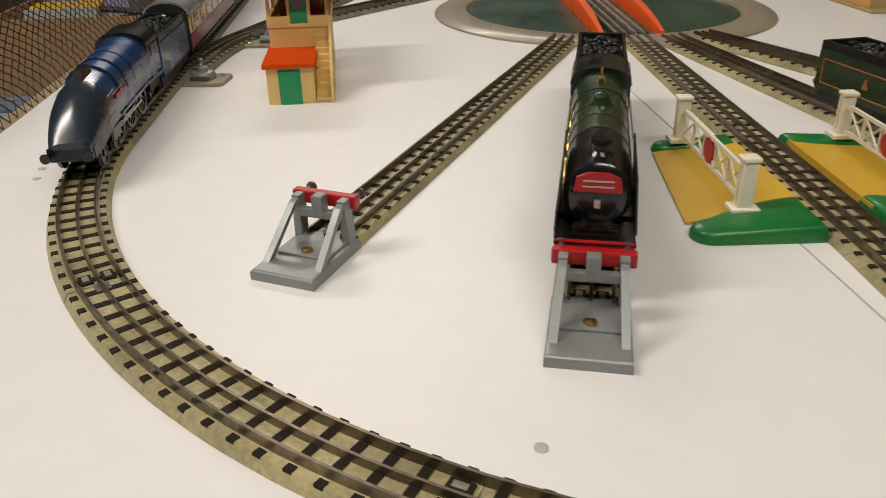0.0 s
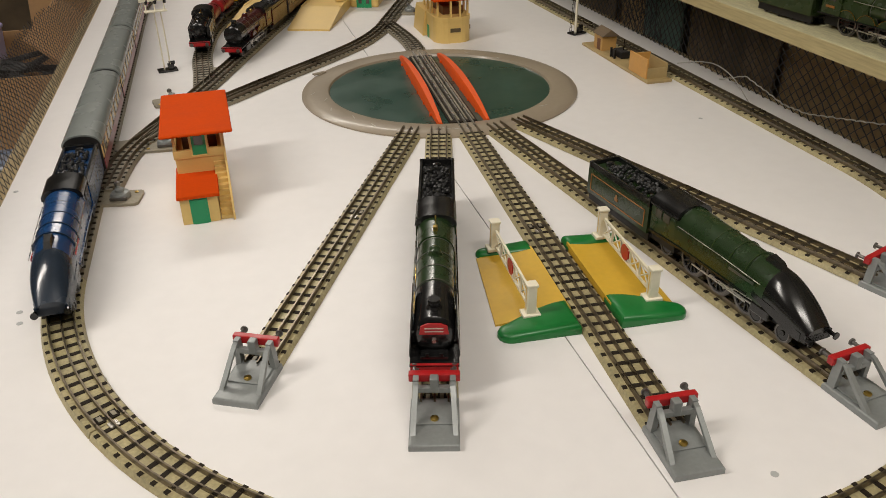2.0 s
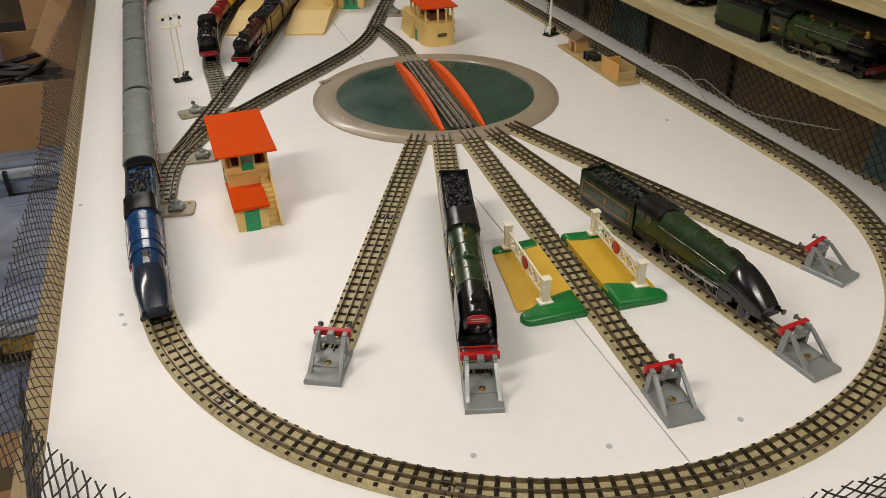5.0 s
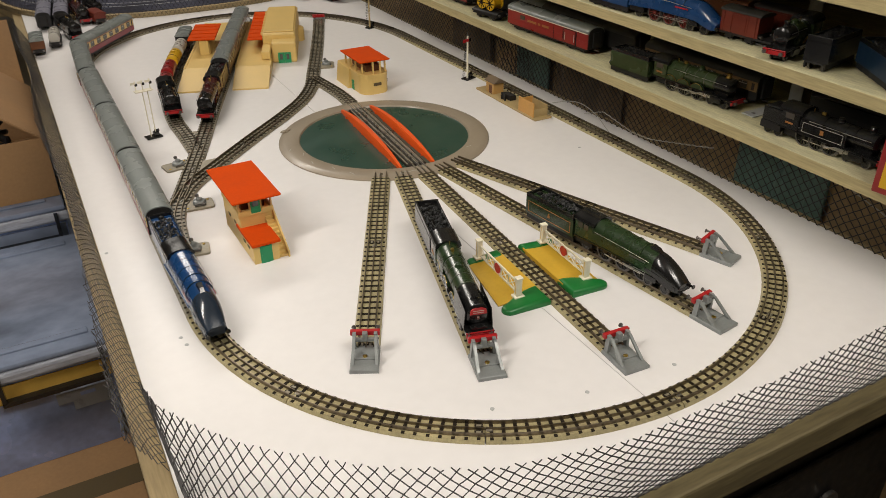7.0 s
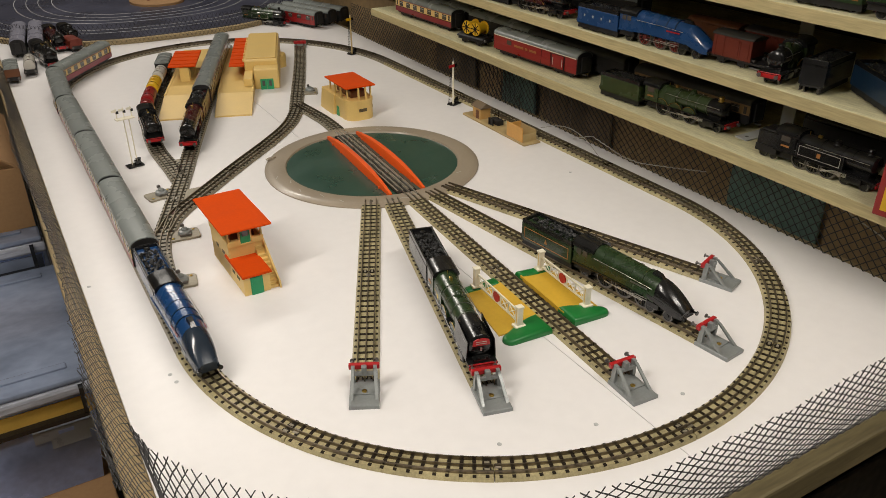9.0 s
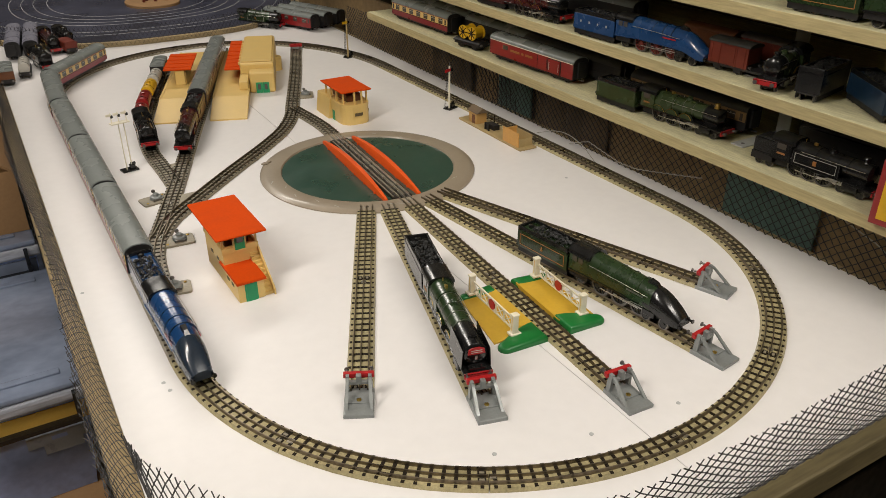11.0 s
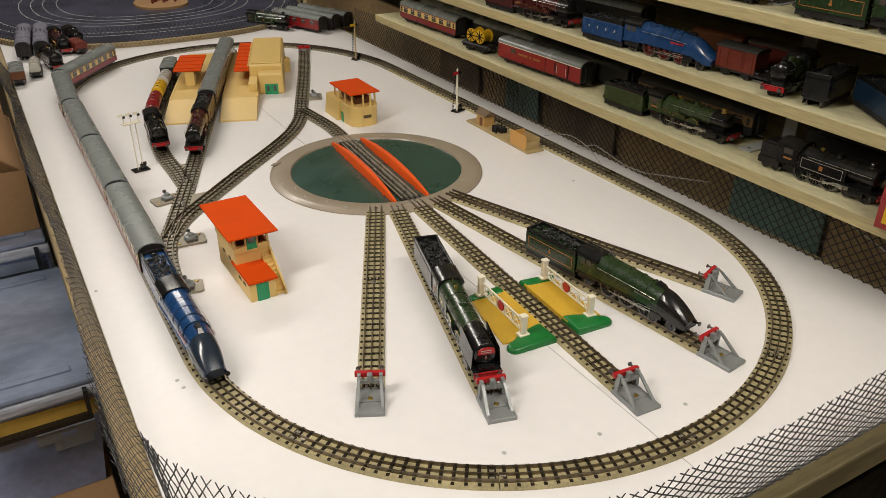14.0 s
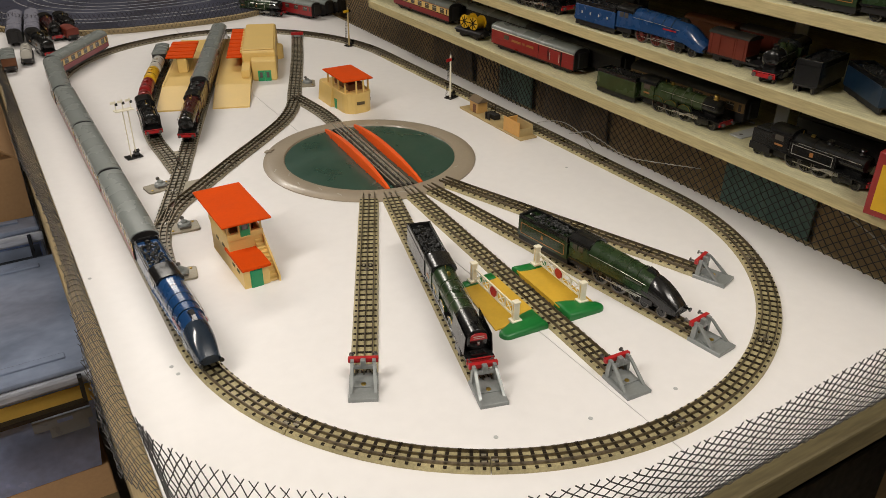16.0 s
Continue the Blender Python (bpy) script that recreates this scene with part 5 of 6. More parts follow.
def van(m, side, roof, label, length=0.080, tank=None, group="", h=0.040):
    """A short four-wheeled wagon: box van, brake van or tank."""
    th = thing("goods_wagon", label, "wagon", m, group)
    L = length
    b, f = -L / 2, L / 2
    part("underframe", box(b, f, -0.0145, 0.0145, 0.0080, 0.0112, 0.0004), "black_matt", th)
    for sg in (-1, 1):
        for xx in (b + 0.010, f - 0.022):
            part("axle_guard", box(xx, xx + 0.012, sg * 0.012 - 0.0008, sg * 0.012 + 0.0008, 0.003, 0.009), "black_matt", th)
    wheels(th, [b + 0.016, f - 0.016], 0.0062)
    if tank:
        part("tank", lathe([(0.006, b + 0.003), (0.0125, b + 0.0045), (0.0128, b + 0.006), (0.0128, f - 0.006), (0.0125, f - 0.0045), (0.006, f - 0.003)], 24, "X"), tank, th, "", True, m=pose(0, 0, 0.0240))
        part("manhole", lathe([(0.004, 0), (0.004, 0.003), (0.0046, 0.0032), (0.0046, 0.0042), (0.001, 0.005)], 14), tank, th, m=pose(0, 0, 0.0360))
        part("spot", lathe([(0.0025, 0), (0.0025, 0.0004)], 10), "black", th, m=pose(L * 0.25, 0.0, 0.03665))
        for x in (b + 0.018, f - 0.018):
            part("strap", lathe([(0.0131, -0.0006), (0.0131, 0.0006)], 24, "X"), "black", th, m=pose(x, 0, 0.0240))
    else:
        part("body", box(b + 0.001, f - 0.001, -0.0150, 0.0150, 0.0112, h - 0.004, 0.0004), side, th)
        for sg in (-1, 1):
            for k in range(5):
                x = b + 0.006 + (L - 0.012) * k / 4
                part("stanchion", box(x - 0.0007, x + 0.0007, sg * 0.0152 - 0.0004, sg * 0.0152 + 0.0004, 0.0112, h - 0.005), side, th)
            part("door", box(-0.011, 0.011, sg * 0.0153 - 0.0005, sg * 0.0153 + 0.0005, 0.0135, h - 0.007), side, th)
        part("roof", loft([arch(b - 0.001, 0.0160, h - 0.0045, h - 0.0040, h + 0.001, 12, 2), arch(f + 0.001, 0.0160, h - 0.0045, h - 0.0040, h + 0.001, 12, 2)]), roof, th, "", True)
    buffers(th, f, 1, beam="black_matt", w=0.0135)
    buffers(th, b, -1, beam="black_matt", w=0.0135)
    return th


def on_line(points, nose, length, lift=0.0):
    """Pose of a vehicle of that length whose front stands at a length along a line, running towards higher lengths."""
    a, _ = place(points, nose - length * 0.14)
    b, _ = place(points, nose - length * 0.86)
    d = (a - b).normalized()
    mid = (a + b) / 2
    return Matrix.Translation((mid.x, mid.y, RAIL_H + lift)) @ Matrix.Rotation(math.atan2(d.y, d.x), 4, "Z")


# the blue express on the main line
NOSE = S_B + 0.075
s = NOSE
streamliner(on_line(OVAL, s, 0.168), "loco_blue", "blue streamlined model express locomotive with dark slate nose", front="loco_navy", group="blue express train")
s -= 0.172
tender(on_line(OVAL, s, 0.090), "loco_blue", "blue model tender heaped with coal behind its locomotive", 0.090, lined=False, group="blue express train")
s -= 0.096
for k in range(5):
    coach(on_line(OVAL, s, 0.226), "crimson and cream model coach with smooth grey roof", group="blue express train")
    s -= 0.238


def on_road(deg, r0, length):
    a = radians(deg)
    x, y = road_point(deg, r0 - length / 2)
    return Matrix.Translation((x, y, RAIL_H)) @ Matrix.Rotation(math.atan2(-math.cos(a), -math.sin(a)), 4, "Z")


steam_engine(on_road(15.5, 0.638, 0.180), "loco_green", "dark green model express engine with red headboard and smoke deflectors", 0.180, 0.0138, deflectors=True, board=True, group="engines on turntable roads")
tender(on_road(15.5, 0.638 - 0.183, 0.094), "black", "black model tender with a dark coal load", 0.094, lined=False, group="engines on turntable roads")
streamliner(on_road(-7.5, 0.661, 0.170), "loco_green", "dark green streamlined model locomotive with black nose", group="engines on turntable roads")
tender(on_road(-7.5, 0.661 - 0.173, 0.092), "loco_green", "dark green model tender with orange lining and coal", 0.092, group="engines on turntable roads")

# trains in the station
len2 = along(ROAD_S2)[1][-1]
n2 = 0.452
steam_engine(on_line(ROAD_S2[::-1], len2 - n2, 0.160, 0.0006), "loco_maroon", "maroon and black model express engine at the platform", 0.160, 0.0138, group="station train")
tender(on_line(ROAD_S2[::-1], len2 - n2 - 0.163, 0.084, 0.0006), "loco_maroon", "maroon model tender with coal", 0.084, lined=False, group="station train")
for back in (0.252, 0.486):
    coach(on_line(ROAD_S2[::-1], len2 - n2 - back, 0.226, 0.0006), "dull crimson model coach with grey roof at the platform", group="station train", lower="loco_maroon", upper="loco_maroon", band=None)
len1 = along(ROAD_S1)[1][-1]
n1 = 0.155
steam_engine(on_line(ROAD_S1[::-1], len1 - n1, 0.115, 0.001), "black", "small black model tank engine heading a goods train", 0.115, 0.0120, group="goods train", tank=True)
s = len1 - n1 - 0.120
for tk, lab in (("red_body", "red model oil tank wagon"), ("red_body", "red model oil tank wagon"), ("yellow", "yellow model oil tank wagon"), ("grey_white", "pale grey model tank wagon")):
    van(on_line(ROAD_S1[::-1], s, 0.074, 0.001), None, None, lab + " in a goods train", 0.074, tank=tk, group="goods train")
    s -= 0.084
van(on_line(ROAD_S1[::-1], s, 0.080, 0.001), "black_matt", "roof_grey", "grey-roofed model van at the tail of the goods train", 0.080, group="goods train")


def stand(x, y, z, deg):
    return pose(x, y, z, 0, 0, deg)


# stock standing loose on the far corners of the board
LOOSE = "loose stock in the far corner"
coach(stand(-0.445, 1.225, 0, -96), "bluish-grey roofed model coach parked on the white board", length=0.23, lower="black_matt", upper="black_matt", band=None, roof="roof_lavender", group=LOOSE, windows=False)
coach(stand(-0.403, 1.220, 0, -96), "grey-roofed model coach parked beside another on the board", length=0.23, lower="black_matt", upper="black_matt", band=None, roof="roof_lavender", group=LOOSE, windows=False)
van(stand(-0.447, 0.955, 0, -95), None, None, "pale grey model tank wagon parked on the board", 0.085, tank="grey_white", group=LOOSE)
steam_engine(stand(-0.404, 1.010, 0, -80), "black", "black model engine with red beam parked on the board", 0.12, group=LOOSE, tank=True)
steam_engine(stand(-0.362, 1.190, 0, -85), "loco_maroon", "maroon model engine parked loose on the board", 0.15, group=LOOSE)
steam_engine(stand(-0.322, 1.215, 0, -80), "black", "small black model engine parked loose on the board", 0.10, group=LOOSE)
van(stand(-0.326, 1.130, 0, -80), "red_brown", "red_brown", "dark red model wagon parked loose on the board", 0.06, group=LOOSE, h=0.034)
van(stand(-0.4895, 0.905, 0, -92), "wood_brown", "roof_grey", "brown grey-roofed model van at the board's edge", 0.082, group=LOOSE)
BACK = "loose stock at the back"
steam_engine(stand(0.215, 1.165, 0, -55), "loco_green", "dark green model engine parked at the back of the board", 0.15, 0.0145, tank=True, group=BACK)
coach(stand(0.292, 1.125, 0, -68), "red model coach with grey roof parked at the back", length=0.20, nwin=5, lower="red_body", upper="red_body", band=None, group=BACK)
coach(stand(0.338, 1.135, 0, -68), "dark model coach with grey roof parked at the back", length=0.20, nwin=5, lower="black_matt", upper="black_matt", band=None, group=BACK)
coach(stand(0.384, 1.150, 0, -68), "dark model coach with silver-grey roof parked at the back", length=0.20, nwin=5, lower="black_matt", upper="black_matt", band=None, group=BACK)

# ---- shelves of stock on the east side ----
SX0, SX1 = 0.322, 0.66
SHELF_Z = (0.121, 0.2225, 0.3270, 0.435)
for k, z in enumerate(SHELF_Z):
    y1 = (0.66, 1.45, 1.45, 1.45)[k]
    th = thing("shelf", "rough greenish-stained timber shelf carrying model trains", "shelf", group="stock shelves")
    part("board", box(SX0 + 0.0012, SX1, -1.05, y1, z - 0.0165, z, 0.0012), "shelf", th)
    part("front_edge", box(SX0 - 0.0006, SX0 + 0.0011, -1.05, y1, z - 0.0163, z - 0.0004, 0.0005), "shelf_edge", th, "sawn yellowish shelf edge")
    for y in (-0.452, 0.60):
        if y > y1:
            continue
        br = part("bracket", boxes((0.372, 0.470, y - 0.011, y + 0.011, z, z + 0.0020), (0.4685, 0.4710, y - 0.011, y + 0.011, z, z + 0.080), bevel=0.0004), "label_card", th, "white-painted metal bracket")
        for x in (0.384, 0.44):
            part("screw", lathe([(0.003, 0), (0.003, 0.0008), (0.001, 0.0014)], 10), "steel_dark", br, m=pose(x, y, z + 0.0015))
for y in (-1.03, 0.64):
    tagged(part("shelf_post", box(0.56, 0.60, y - 0.02, y + 0.02, FLOOR, 0.1045), "timber", None), "upright timber post under the shelves", "post", group="shelf posts")
# added backdrop in place of the lit wall, to set off the netting
tagged(part("backing_panel", box(0.445, 0.455, -1.05, 1.45, -0.45, 0.1040), "olive_panel", None), "added olive-brown backdrop for the wall under the lowest shelf", "panel", kind="structure")
for k, (y, w2, mt) in enumerate(((0.17, 0.06, "teal_sheet"), (-0.02, 0.10, "scrim"), (-0.487, 0.078, "teal_sheet"), (0.42, 0.08, "scrim"))):
    bm = bmesh.new()
    rows_ = []
    for q in range(13):
        yy = y - w2 + 2 * w2 * q / 12
        xx = 0.425 + 0.006 * math.sin(q * 1.7 + k)
        rows_.append([(xx, yy, -0.45), (xx + 0.004, yy, -0.45), (xx + 0.004 + 0.004 * math.sin(q), yy, 0.10), (xx + 0.004 * math.sin(q), yy, 0.10)])
    solid("hanging_sheet", loft(rows_), mt, "dusty dark sheet hanging under the stock shelf", "sheet", group="sheets under the shelf")

Z1, Z2, Z3 = SHELF_Z[0], SHELF_Z[1], SHELF_Z[2]
G1, G2, G3 = "stock on the lowest shelf", "stock on the second shelf", "stock on the third shelf"
coach(stand(0.367, 0.448, Z1, -87), "crimson and cream model coach on the lowest shelf", group=G1, length=0.235)
coach(stand(0.415, 0.44, Z1, -87), "dark model coach behind another on the shelf", group=G1, lower="black_matt", upper="black_matt", band=None, windows=False)
van(stand(0.350, 0.222, Z1, -80), "black_matt", "black_matt", "low black flat wagon carrying cable drums on the shelf", 0.075, group=G1, h=0.0185)
for dx in (-0.013, 0.013):
    dm = thing("cable_drum", "yellow cable drum with spoked ends on a wagon", "cable drum", stand(0.350, 0.222, Z1 + 0.0332, -80) @ pose(dx, 0, 0), "cable drums")
    part("barrel", lathe([(0.0105, -0.012), (0.0105, 0.012)], 24, "Y"), "yellow", dm)
    for sg in (-1, 1):
        part("flange", lathe([(0.0135, sg * 0.012 - 0.001), (0.0135, sg * 0.012 + 0.001)], 24, "Y"), "yellow", dm)
        for q in range(4):
            part("spoke", boxes((-0.012, 0.012, sg * 0.0135 - 0.0004, sg * 0.0135 + 0.0004, -0.0009, 0.0009)), "black", dm, m=pose(0, 0, 0, 0, 45 * q, 0))
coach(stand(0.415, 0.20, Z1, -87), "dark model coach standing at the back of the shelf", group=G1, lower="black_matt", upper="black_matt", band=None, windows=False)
mail = coach(stand(0.366, 0.022, Z1, -86.5), "bright red mail coach with grey roof on the shelf", group=G1, lower="red_body", upper="red_body", band=None, windows=False, length=0.238)
for sg in (-1, 1):
    part("doorway", box(0.0525, 0.0885, sg * 0.0184 - 0.0003, sg * 0.0184 + 0.0003, 0.0110, 0.0362), "black_matt", mail, "dark gap round the sliding door")
    part("sliding_door", box(0.0550, 0.0860, sg * 0.0188 - 0.0007, sg * 0.0188 + 0.0007, 0.0115, 0.0355, 0.0003), "red_body", mail)
    for hx in (0.058, 0.083):
        part("grab_rail", box(hx - 0.0004, hx + 0.0004, sg * 0.0198 - 0.0004, sg * 0.0198 + 0.0004, 0.016, 0.030), "grey_white", mail)
    part("panel_line", boxes((0.0240, 0.0246, sg * 0.0184 - 0.0003, sg * 0.0184 + 0.0003, 0.0115, 0.0355), (0.0500, 0.0506, sg * 0.0184 - 0.0003, sg * 0.0184 + 0.0003, 0.0115, 0.0355)), "black_matt", mail)
    part("window", box(-0.078, -0.064, sg * 0.0184 - 0.0003, sg * 0.0184 + 0.0003, 0.0255, 0.0335), "glass_dark", mail)
    for l0, l1 in ((-0.055, -0.028), (-0.022, -0.016), (-0.010, 0.010)):
        part("lettering_bar", box(l0, l1, sg * 0.0184 - 0.0003, sg * 0.0184 + 0.0003, 0.0250, 0.0288), "gold", mail, "gilt lettering band")
    part("white_roof_line", box(-0.118, 0.118, sg * 0.0184 - 0.0004, sg * 0.0184 + 0.0004, 0.0372, 0.0386), "white", mail)
coach(stand(0.418, -0.03, Z1, -87), "dark roofed model coach behind the red one on the shelf", group=G1, lower="black_matt", upper="black_matt", roof="roof_dark", band=None, windows=False, length=0.26)
steam_engine(stand(0.368, -0.352, Z1, -85.5), "loco_green_light", "green model express engine with copper-capped chimney on the shelf", 0.158, 0.0125, group=G1, chimney_mat="brass")
tender(stand(0.355, -0.226, Z1, -85.5), "loco_green_light", "green model tender on the shelf", 0.084, lined=False, group=G1)
coach(stand(0.416, -0.318, Z1, -86), "brown model coach with black roof behind the green engine", group=G1, lower="black_matt", upper="coach_tan", roof="roof_dark", band=None)
steam_engine(stand(0.362, -0.600, Z1, -87), "black", "black model tank engine with gilt crest on the shelf", 0.145, 0.0125, group=G1, tank=True, bunker=True)
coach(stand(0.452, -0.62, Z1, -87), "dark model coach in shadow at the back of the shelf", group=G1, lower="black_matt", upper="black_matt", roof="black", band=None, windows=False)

streamliner(stand(0.352, -0.305, Z2, -86), "loco_blue", "blue streamlined model locomotive with red wheels on the shelf", front="loco_blue", wheelmat="wheel_red", group=G2)
blue_tender = tender(stand(0.343, -0.172, Z2, -86), "loco_blue", "blue model tender with pale letter marks on the shelf", 0.090, lined=False, group=G2)
for q in range(4):
    part("lettering_bar", box(-0.030 + 0.019 * q, -0.0275 + 0.019 * q, -0.0164, -0.0158, 0.0225, 0.0262), "grey_white", blue_tender)
van(stand(0.425, -0.335, Z2, -86), "wood_brown", "wood_brown", "brown model van behind the blue engine", 0.09, group=G2)
brake = van(stand(0.372, -0.420, Z2, -86), "red_brown", "roof_dark", "red-brown brake van with an open end deck on the shelf", 0.066, group=G2, h=0.044)
part("end_deck", box(0.033, 0.062, -0.0145, 0.0145, 0.0080, 0.0112, 0.0004), "black_matt", brake, "open black end deck")
part("end_rail", boxes((0.060, 0.0615, -0.0140, 0.0140, 0.0190, 0.0204), (0.060, 0.0615, -0.0140, -0.0128, 0.0112, 0.0190), (0.060, 0.0615, 0.0128, 0.0140, 0.0112, 0.0190)), "black_matt", brake)
van(stand(0.440, -0.43, Z2, -86), "red_brown", "steel_dark", "red-brown van at the back of the shelf", 0.090, group=G2)
steam_engine(stand(0.372, -0.500, Z2, -165), "loco_green_light", "small green model tank engine turned towards the room", 0.10, 0.0115, group=G2, drivers=3)
tender(stand(0.378, -0.556, Z2, -168), "black", "black model tender end-on on the shelf", 0.080, lined=False, group=G2)
tender(stand(0.378, -0.632, Z2, -122), "blue_dark", "dusty dark blue model tender standing askew on the shelf", 0.095, lined=False, group=G2)
steam_engine(stand(0.350, 0.005, Z2, -86), "loco_maroon", "maroon model express engine on the second shelf", 0.155, group=G2)
tender(stand(0.345, 0.13, Z2, -86), "loco_maroon", "maroon model tender on the second shelf", 0.085, lined=False, group=G2)
coach(stand(0.352, 0.34, Z2, -87), "crimson model coach on the second shelf", group=G2, band=None, upper="crimson")
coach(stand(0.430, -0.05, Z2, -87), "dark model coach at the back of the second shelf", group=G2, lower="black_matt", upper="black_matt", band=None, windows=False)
tender(stand(0.350, -0.56, Z3, -87), "loco_green", "dark green lined model tender on the third shelf", 0.092, group=G3)
streamliner(stand(0.350, -0.70, Z3, -87), "loco_green", "dark green streamlined engine on the third shelf", group=G3)
coach(stand(0.352, -0.34, Z3, -87), "dark crimson model coach on the third shelf", group=G3, upper="crimson", band=None)

# red and yellow controller box at the shelf's end
ctl = thing("toy_box", "red and yellow printed box standing at the shelf edge", "box", stand(0.352, -0.735, Z1, 8))
part("carton", box(-0.040, 0.040, -0.042, 0.042, 0.0, 0.078, 0.0015), "red_body", ctl)
part("front_panel", box(-0.0412, -0.0398, -0.034, 0.034, 0.008, 0.064), "yellow", ctl, "yellow printed panel")
part("round_mark", lathe([(0.010, 0), (0.010, 0.0008)], 24, "X"), "grey_white", ctl, "pale round mark", m=pose(-0.0418, -0.006, 0.034))
part("lettering_bar", box(-0.0416, -0.0410, -0.020, 0.022, 0.052, 0.056), "red_body", ctl)

# ---- white cable along the east track ----
wire_pts = smooth_line([(0.345, -0.02), (0.372, -0.05), (0.366, -0.12), (0.350, -0.185), (0.352, -0.215)], 0.006)
cable = solid("cable", rod([(x, y, 0.012 + 0.010 * math.sin(k * 0.13)) for k, (x, y) in enumerate(wire_pts)], 0.0007, 6), "grey_white", "thin twisted white cable looped beside the track", "cable")
loose = smooth_line([(0.374, -0.082), (0.380, -0.098), (0.386, -0.120), (0.386, -0.152), (0.385, -0.205), (0.384, -0.250), (0.386, -0.335), (0.391, -0.385)], 0.004)
cable2 = solid("cable", rod([(x + 0.0008 * math.sin(k * 1.9), y, float(np.interp(-y, (0.082, 0.12, 0.152, 0.205, 0.25, 0.335, 0.385), (0.004, 0.0185, 0.0145, 0.0075, 0.011, 0.031, 0.042))) + 0.0006 * math.cos(k * 1.9)) for k, (x, y) in enumerate(loose)], 0.0007, 6), "grey_white", "thin twisted white cable looped against the netting", "cable")

drop_pts = smooth_line([(0.400, -0.545), (0.400, -0.575), (0.400, -0.602), (0.400, -0.638), (0.400, -0.689), (0.397, -0.760)], 0.006)
solid("cable", rod([(x, y, float(np.interp(-y, (0.545, 0.575, 0.602, 0.638, 0.669, 0.689, 0.76), (0.1047, 0.084, 0.070, 0.061, 0.053, 0.044, 0.002)))) for x, y in drop_pts], 0.0009, 6), "grey_white", "thin pale cable dropping from the shelf to the board edge", "cable")

# ---- nail heads and specks on the board ----
for x, y in ((-0.4461, -0.4364), (-0.1073, -0.716), (0.001, -0.7254), (-0.2049, -0.6906), (-0.494, -0.18), (0.274, -0.200), (0.10, -0.640), (-0.449, -0.42), (-0.302, -0.775), (0.31, -0.56)):
    solid("nail_head", lathe([(0.0024, 0.0), (0.0024, 0.0004), (0.0009, 0.0006)], 9), "label_card", "small flat grey nail head in the board", "nail", pose(x, y, 0), "nail heads")

# ---- netting fences ----
def netting(bottom, top, cells, rows, label, r=0.00075, bulge=0.0, ragged=0.0015, seed=3, dense=1.0):
    """Diamond netting between a lower and an upper line."""
    rnd = random.Random(seed)
    lo, ls = along(bottom)
    pb = [place(bottom, ls[-1] * k / (2 * cells))[0] for k in range(2 * cells + 1)]
    tt_, ts = along([(x, y) for x, y, _ in top])
    pt = []
    for k in range(2 * cells + 1):
        p, _ = place([(x, y) for x, y, _ in top], ts[-1] * k / (2 * cells))
        at = ts[-1] * k / (2 * cells)
        z = float(np.interp(at, ts, [q[2] for q in top]))
        pt.append(Vector((p.x, p.y, z)))
    wob = [[(rnd.uniform(-1, 1) * 0.0006, rnd.uniform(-1, 1) * 0.0006, rnd.uniform(-1, 1) * 0.0004) for _ in range(rows + 1)] for _ in range(2 * cells + 1)]

    def node(k, j):
        u = (j / rows) ** dense
        p = pb[k].lerp(pt[k], u)
        return p + Vector(wob[k][j]) + Vector((0, bulge * math.sin(math.pi * u), 0))

    verts, faces = [], []

    def strand(a, b):
        d = (b - a)
        side = d.cross(Vector((0.3, 0.2, 1))).normalized() * r
        up = side.cross(d).normalized() * r
        k = len(verts)
        for c in (a, b):
            verts.extend((c + side, c + up, c - side, c - up))
        for q in range(4):
            faces.append((k + q, k + (q + 1) % 4, k + 4 + (q + 1) % 4, k + 4 + q))

    for j in range(rows):
        for k in range(2 * cells + 1):
            if (k + j) % 2 == 0:
                for kk in (k - 1, k + 1):
                    if 0 <= kk <= 2 * cells:
                        a, b = node(k, j), node(kk, j + 1)
                        if j == rows - 1:
                            b = a.lerp(b, rnd.uniform(0.5, 0.8)) + Vector((rnd.uniform(-ragged, ragged) * 0.5, 0, rnd.uniform(-0.5, 1) * ragged))
                        strand(a, b)
    me = bpy.data.meshes.new("netting_fence")
    me.from_pydata([tuple(v) for v in verts], [], faces)
    return tagged(part_mesh("netting_fence", me, "wire", None), label, "netting", "netting fences")


front_bottom = smooth_line([(-0.497, -0.65), (-0.497, -0.72), (-0.490, -0.80), (-0.455, -0.838), (-0.38, -0.846), (-0.2, -0.848), (0.1, -0.848), (0.392, -0.848)], 0.01)
front_top = [(-0.508, -0.545, 0.055), (-0.500, -0.60, 0.065), (-0.478, -0.650, 0.072), (-0.447, -0.695, 0.074), (-0.405, -0.735, 0.074), (-0.36, -0.772, 0.072), (-0.28, -0.815, 0.070), (-0.17, -0.840, 0.067), (0.0, -0.842, 0.064), (0.15, -0.842, 0.072), (0.392, -0.843, 0.074)]
netting(front_bottom, front_top, 80, 21, "black diamond netting standing along the front edge of the board", r=0.00065, bulge=-0.004, dense=1.08)
side_y = [float(v) for v in np.linspace(-0.62, 1.02, 34)]
netting([(-0.5035, y) for y in side_y], [(-0.5290 - 0.006 * math.sin(y * 9), y, 0.066 + 0.012 * math.sin(y * 4.3 + 1)) for y in side_y], 128, 15, "black diamond netting standing along the board's long side", r=0.00047, seed=5, dense=0.72, ragged=0.004)
